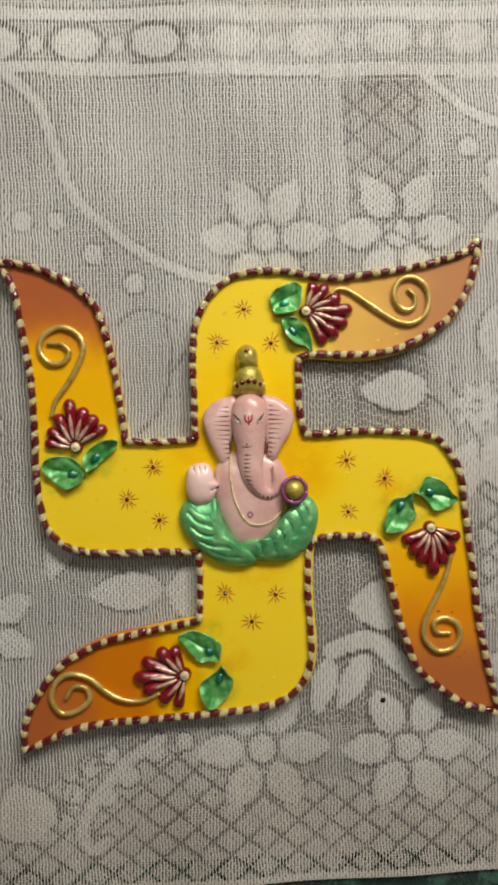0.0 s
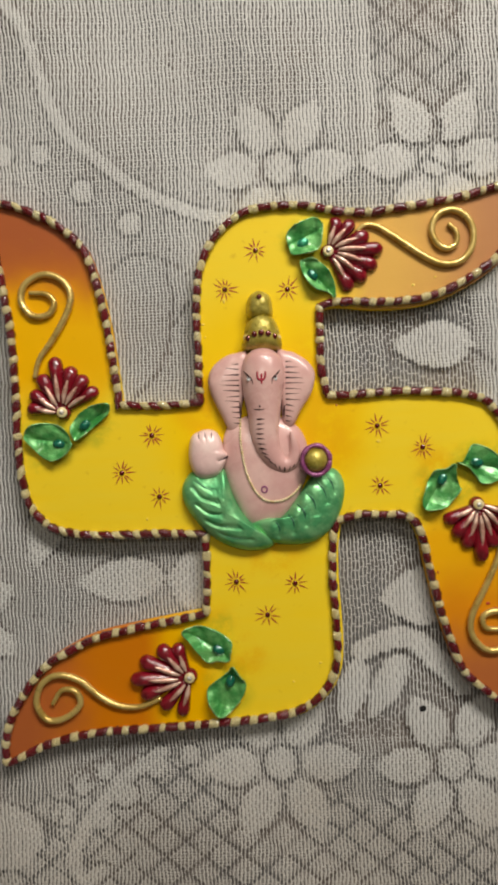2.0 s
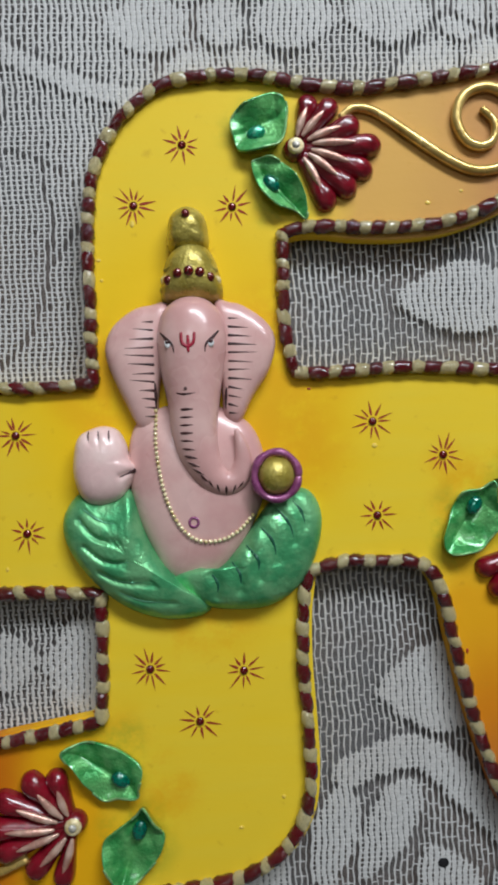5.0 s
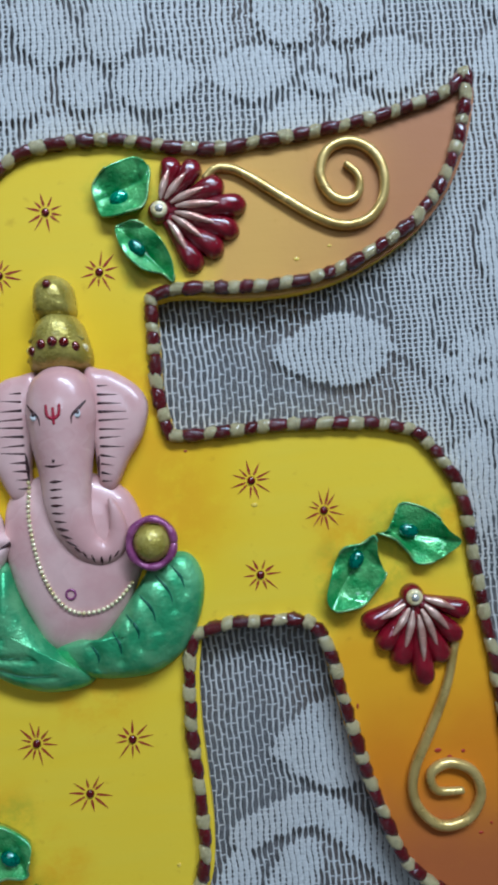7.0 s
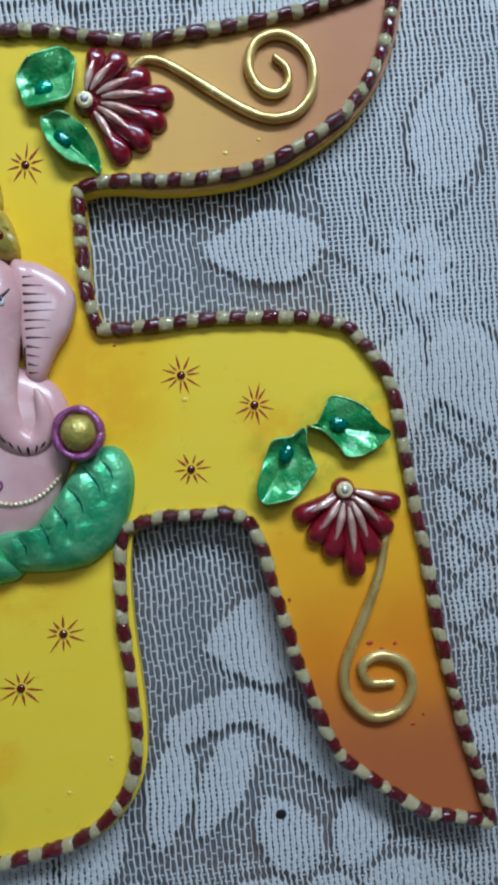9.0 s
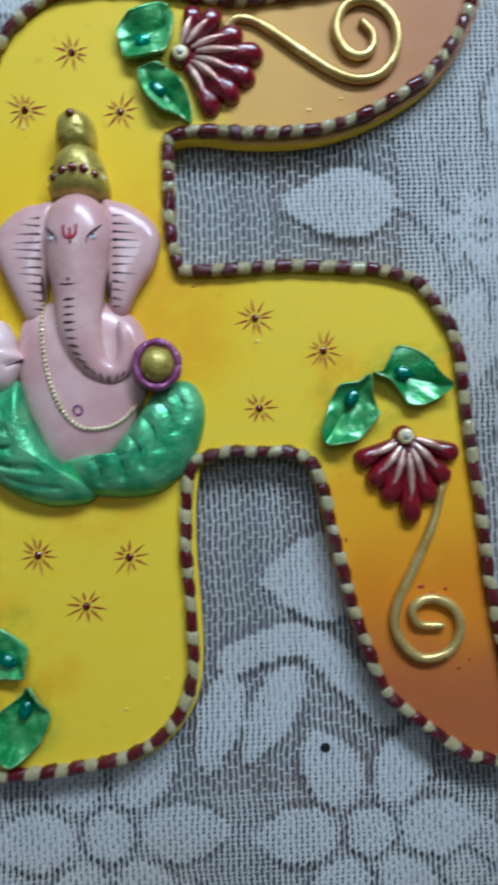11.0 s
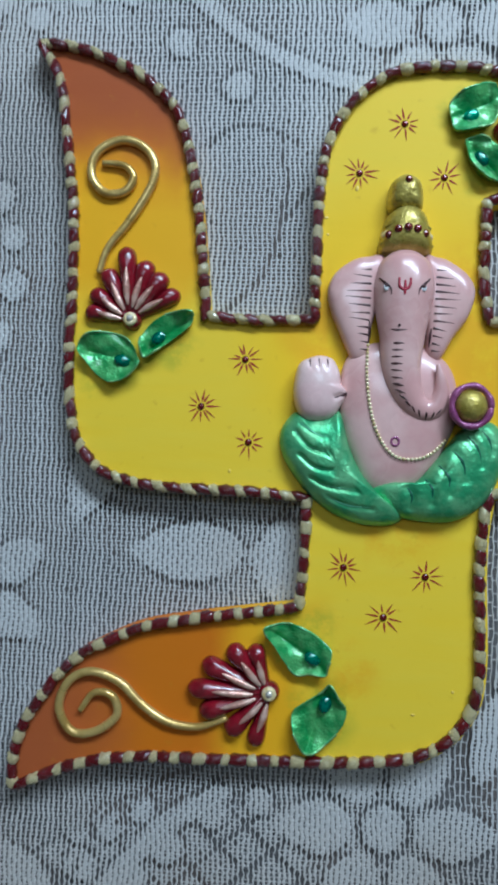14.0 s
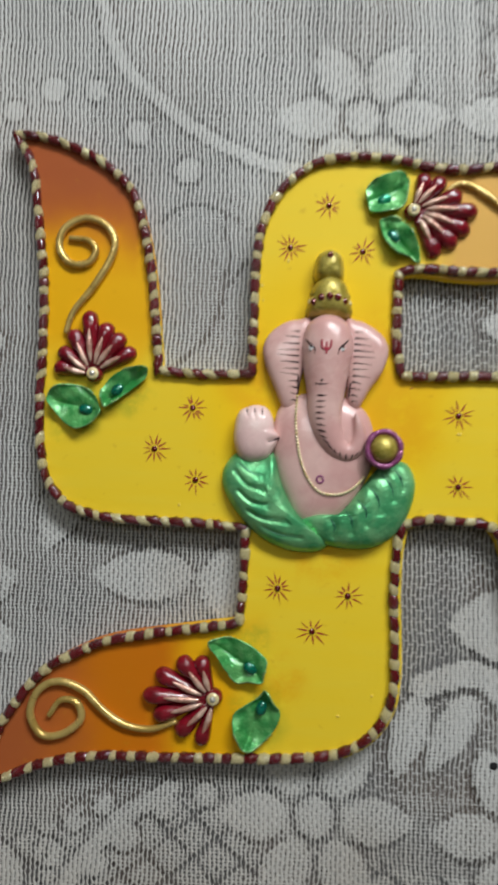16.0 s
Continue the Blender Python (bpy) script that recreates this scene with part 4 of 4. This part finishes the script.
ball(bm, (-0.8 * MM, 60 * MM, (B + 11.4) * MM), (1.5 * MM, 1.5 * MM, 1.0 * MM), GEM_S)
# sweet in its ring
ball(bm, (27 * MM, -28 * MM, (B + 9) * MM), (6.3 * MM, 6.6 * MM, 6.0 * MM), CROWN_S, 3)
loop = np.array([(27 + 7.4 * math.cos(a), -28 + 7.9 * math.sin(a), B + 10.5) for a in np.linspace(0, 2 * math.pi * 0.985, 40)])
tube(bm, loop * MM, (1.35 + 0.2 * np.sin(np.arange(40) * 0.9)) * MM, 10, 1.2, MAG_S)
pillow(bm, ring_of((27, -28), 7.6, 8.0), B, 9.5, MAG_S, 8, 4, 4.0)
# drawn lines and painted creases lie on the moulded surface
skin_tree = BVHTree.FromBMesh(bm)


def on_skin(x, y, lift=0.05):
    hit = skin_tree.ray_cast(Vector((x * MM, y * MM, 0.1)), Vector((0, 0, -1)))
    return (x * MM, y * MM, (hit[0].z if hit[0] else B * MM) + lift * MM)


def stroke(points, width, slot=INK_SHADE_S, lift=0.0, taper=0.25, lead=False):
    pts = even(spline(points, 6), 0.5)
    n = len(pts)
    rad = [width * (1 - 0.85 * k / max(1, n - 1)) for k in range(n)] if lead else [width * (1 - (1 - taper) * abs(2 * k / max(1, n - 1) - 0.8) / 1.2) for k in range(n)]
    tube(bm, np.array([on_skin(x, y, lift) for x, y in pts]), np.array(rad) * MM, 6, 0.55, slot)


# dark strokes paint the shade inside the carved slits
for g in SLITS:
    stroke(g, 0.8, SHADE_S, -0.2)
# pale strokes paint the glint along each crease edge
for g in ([(-40, -40.5), (-35, -46), (-26.5, -48.5)], [(-38.5, -49.5), (-31.5, -54.5), (-21.5, -55.5)], [(-33.5, -58.5), (-26.5, -61.7), (-15.5, -62.5)], [(-26.5, -65.7), (-18.5, -68.7), (-8.5, -69.3)], [(-38, -37.5), (-32, -41.5), (-27, -42.5)]):
    stroke(g, 0.4, SHEEN_S, -0.05)
r = random.Random(9)
for k in range(12):
    y = 25 - k * 2.9
    reach = (4, 7, 9.5, 11, 10, 9.5, 8, 7.5, 6, 5, 4, 3)[k] * r.uniform(0.8, 1.1)
    stroke([(-13.2, y), (-13.2 - reach, y + r.uniform(-0.5, 0.9))], r.uniform(0.38, 0.55), lead=True)
    stroke([(12.6 - 0.06 * k, y + 0.6), (12.4 - 0.06 * k + reach, y + 0.2 + r.uniform(-0.8, 0.6))], r.uniform(0.38, 0.55), lead=True)
# dark strokes paint the shaded gaps between ears and head
stroke([(-13.0, 4), (-12.9, -6)], 0.8), stroke([(11.3, 2), (10.8, -5)], 0.7)
for k, (x, y, ang) in enumerate(((-2.0, -5.2, 0), (-2.2, -7.8, 0), (-2.3, -10.4, 0), (-2.3, -13, 2), (-2.2, -15.6, 5), (-1.8, -18.4, 8), (-1.2, -21, 14), (-0.2, -23.6, 22), (1.2, -26, 32), (3.0, -28.2, 45), (5.2, -30.2, 60), (7.6, -31.8, 75), (10.2, -32.6, 90), (12.8, -32.2, 110), (15, -30.8, 130))):
    a = radians(-ang)
    half = 2.0 if k < 9 else 1.4
    stroke([(x - half * math.cos(a), y - half * math.sin(a)), (x + half * math.cos(a), y + half * math.sin(a))], 0.42 if k % 3 else 0.55)
stroke([(-5.2, 0.2), (-2.5, -0.2), (0.8, 0.1)], 0.42)
ball(bm, on_skin(-2.2, 1.6), (0.6 * MM, 0.6 * MM, 0.4 * MM), INK_SHADE_S, 1)
for sx, ex in ((-1, -7.6), (1, 6.4)):
    ball(bm, on_skin(ex, 16.4), (1.25 * MM, 1.45 * MM, 0.45 * MM), WHITE_S, 2)
    ball(bm, on_skin(ex + 0.15 * sx, 16.9, 0.35), (0.7 * MM, 0.85 * MM, 0.4 * MM), INK_SHADE_S, 2)
    stroke([(ex + sx * 2.6, 20.6), (ex + sx * 0.9, 18.6), (ex - sx * 1.5, 16.0), (ex - sx * 1.9, 13.4)], 0.62)
stroke([(-3.1, 19.6), (-2.9, 16.6), (-1.6, 15.4), (-0.3, 15.4), (0.9, 16.7), (1.2, 19.6)], 0.6, RED_S, 0.05, 0.8)
stroke([(-0.9, 18.6), (-0.9, 13.6)], 0.55, RED_S, 0.05, 0.8)
for x in (-35.7, -32.2, -28.8):
    stroke([(x, -11.5), (x + 0.4, -15)], 0.4)
# the dark of the thumb gap, painted as a stroke
stroke([(-20.8, -24.8), (-25.2, -27)], 0.9, lead=True)
loop = [on_skin(-1 + 1.5 * math.cos(a), -43 + 1.6 * math.sin(a)) for a in np.linspace(0, 6.2, 20)]
tube(bm, np.array(loop), 0.45 * MM, 6, 0.8, MAG_S)
# bead chain
chain = even(spline([(-13, -5), (-13, -18), (-10.5, -33), (-6, -43.5), (0, -49), (8, -49.3), (14, -46.5), (19, -41.5)], 10), 1.6)
for x, y in chain:
    q = on_skin(x, y, 0.35)
    ball(bm, q, (0.82 * MM, 0.82 * MM, 0.82 * MM), GOLD_S, 1)
finish(bm, "figurine", [SKIN, PALM, TEAL, CROWN, MAGENTA, INK_AND_SHADE, CRIMSON, EYE_WHITE, RUBY, GOLD, SLIT_SHADE, CREASE_GLINT], plaque, "pink and green moulded clay elephant-headed relief figure")

# black speck on the lace
bm = bmesh.new()
pillow(bm, ring_of((0, 0), 2.0, 1.8, 9), 0.0, 0.35, 0, 5, 2)
speck = tagged(finish(bm, "speck", SPECK_BLACK), "small black speck on the lace", "speck")
speck.location = (0.084, -0.1694, float(lace_height(0.084, -0.1694)) + 0.00025)
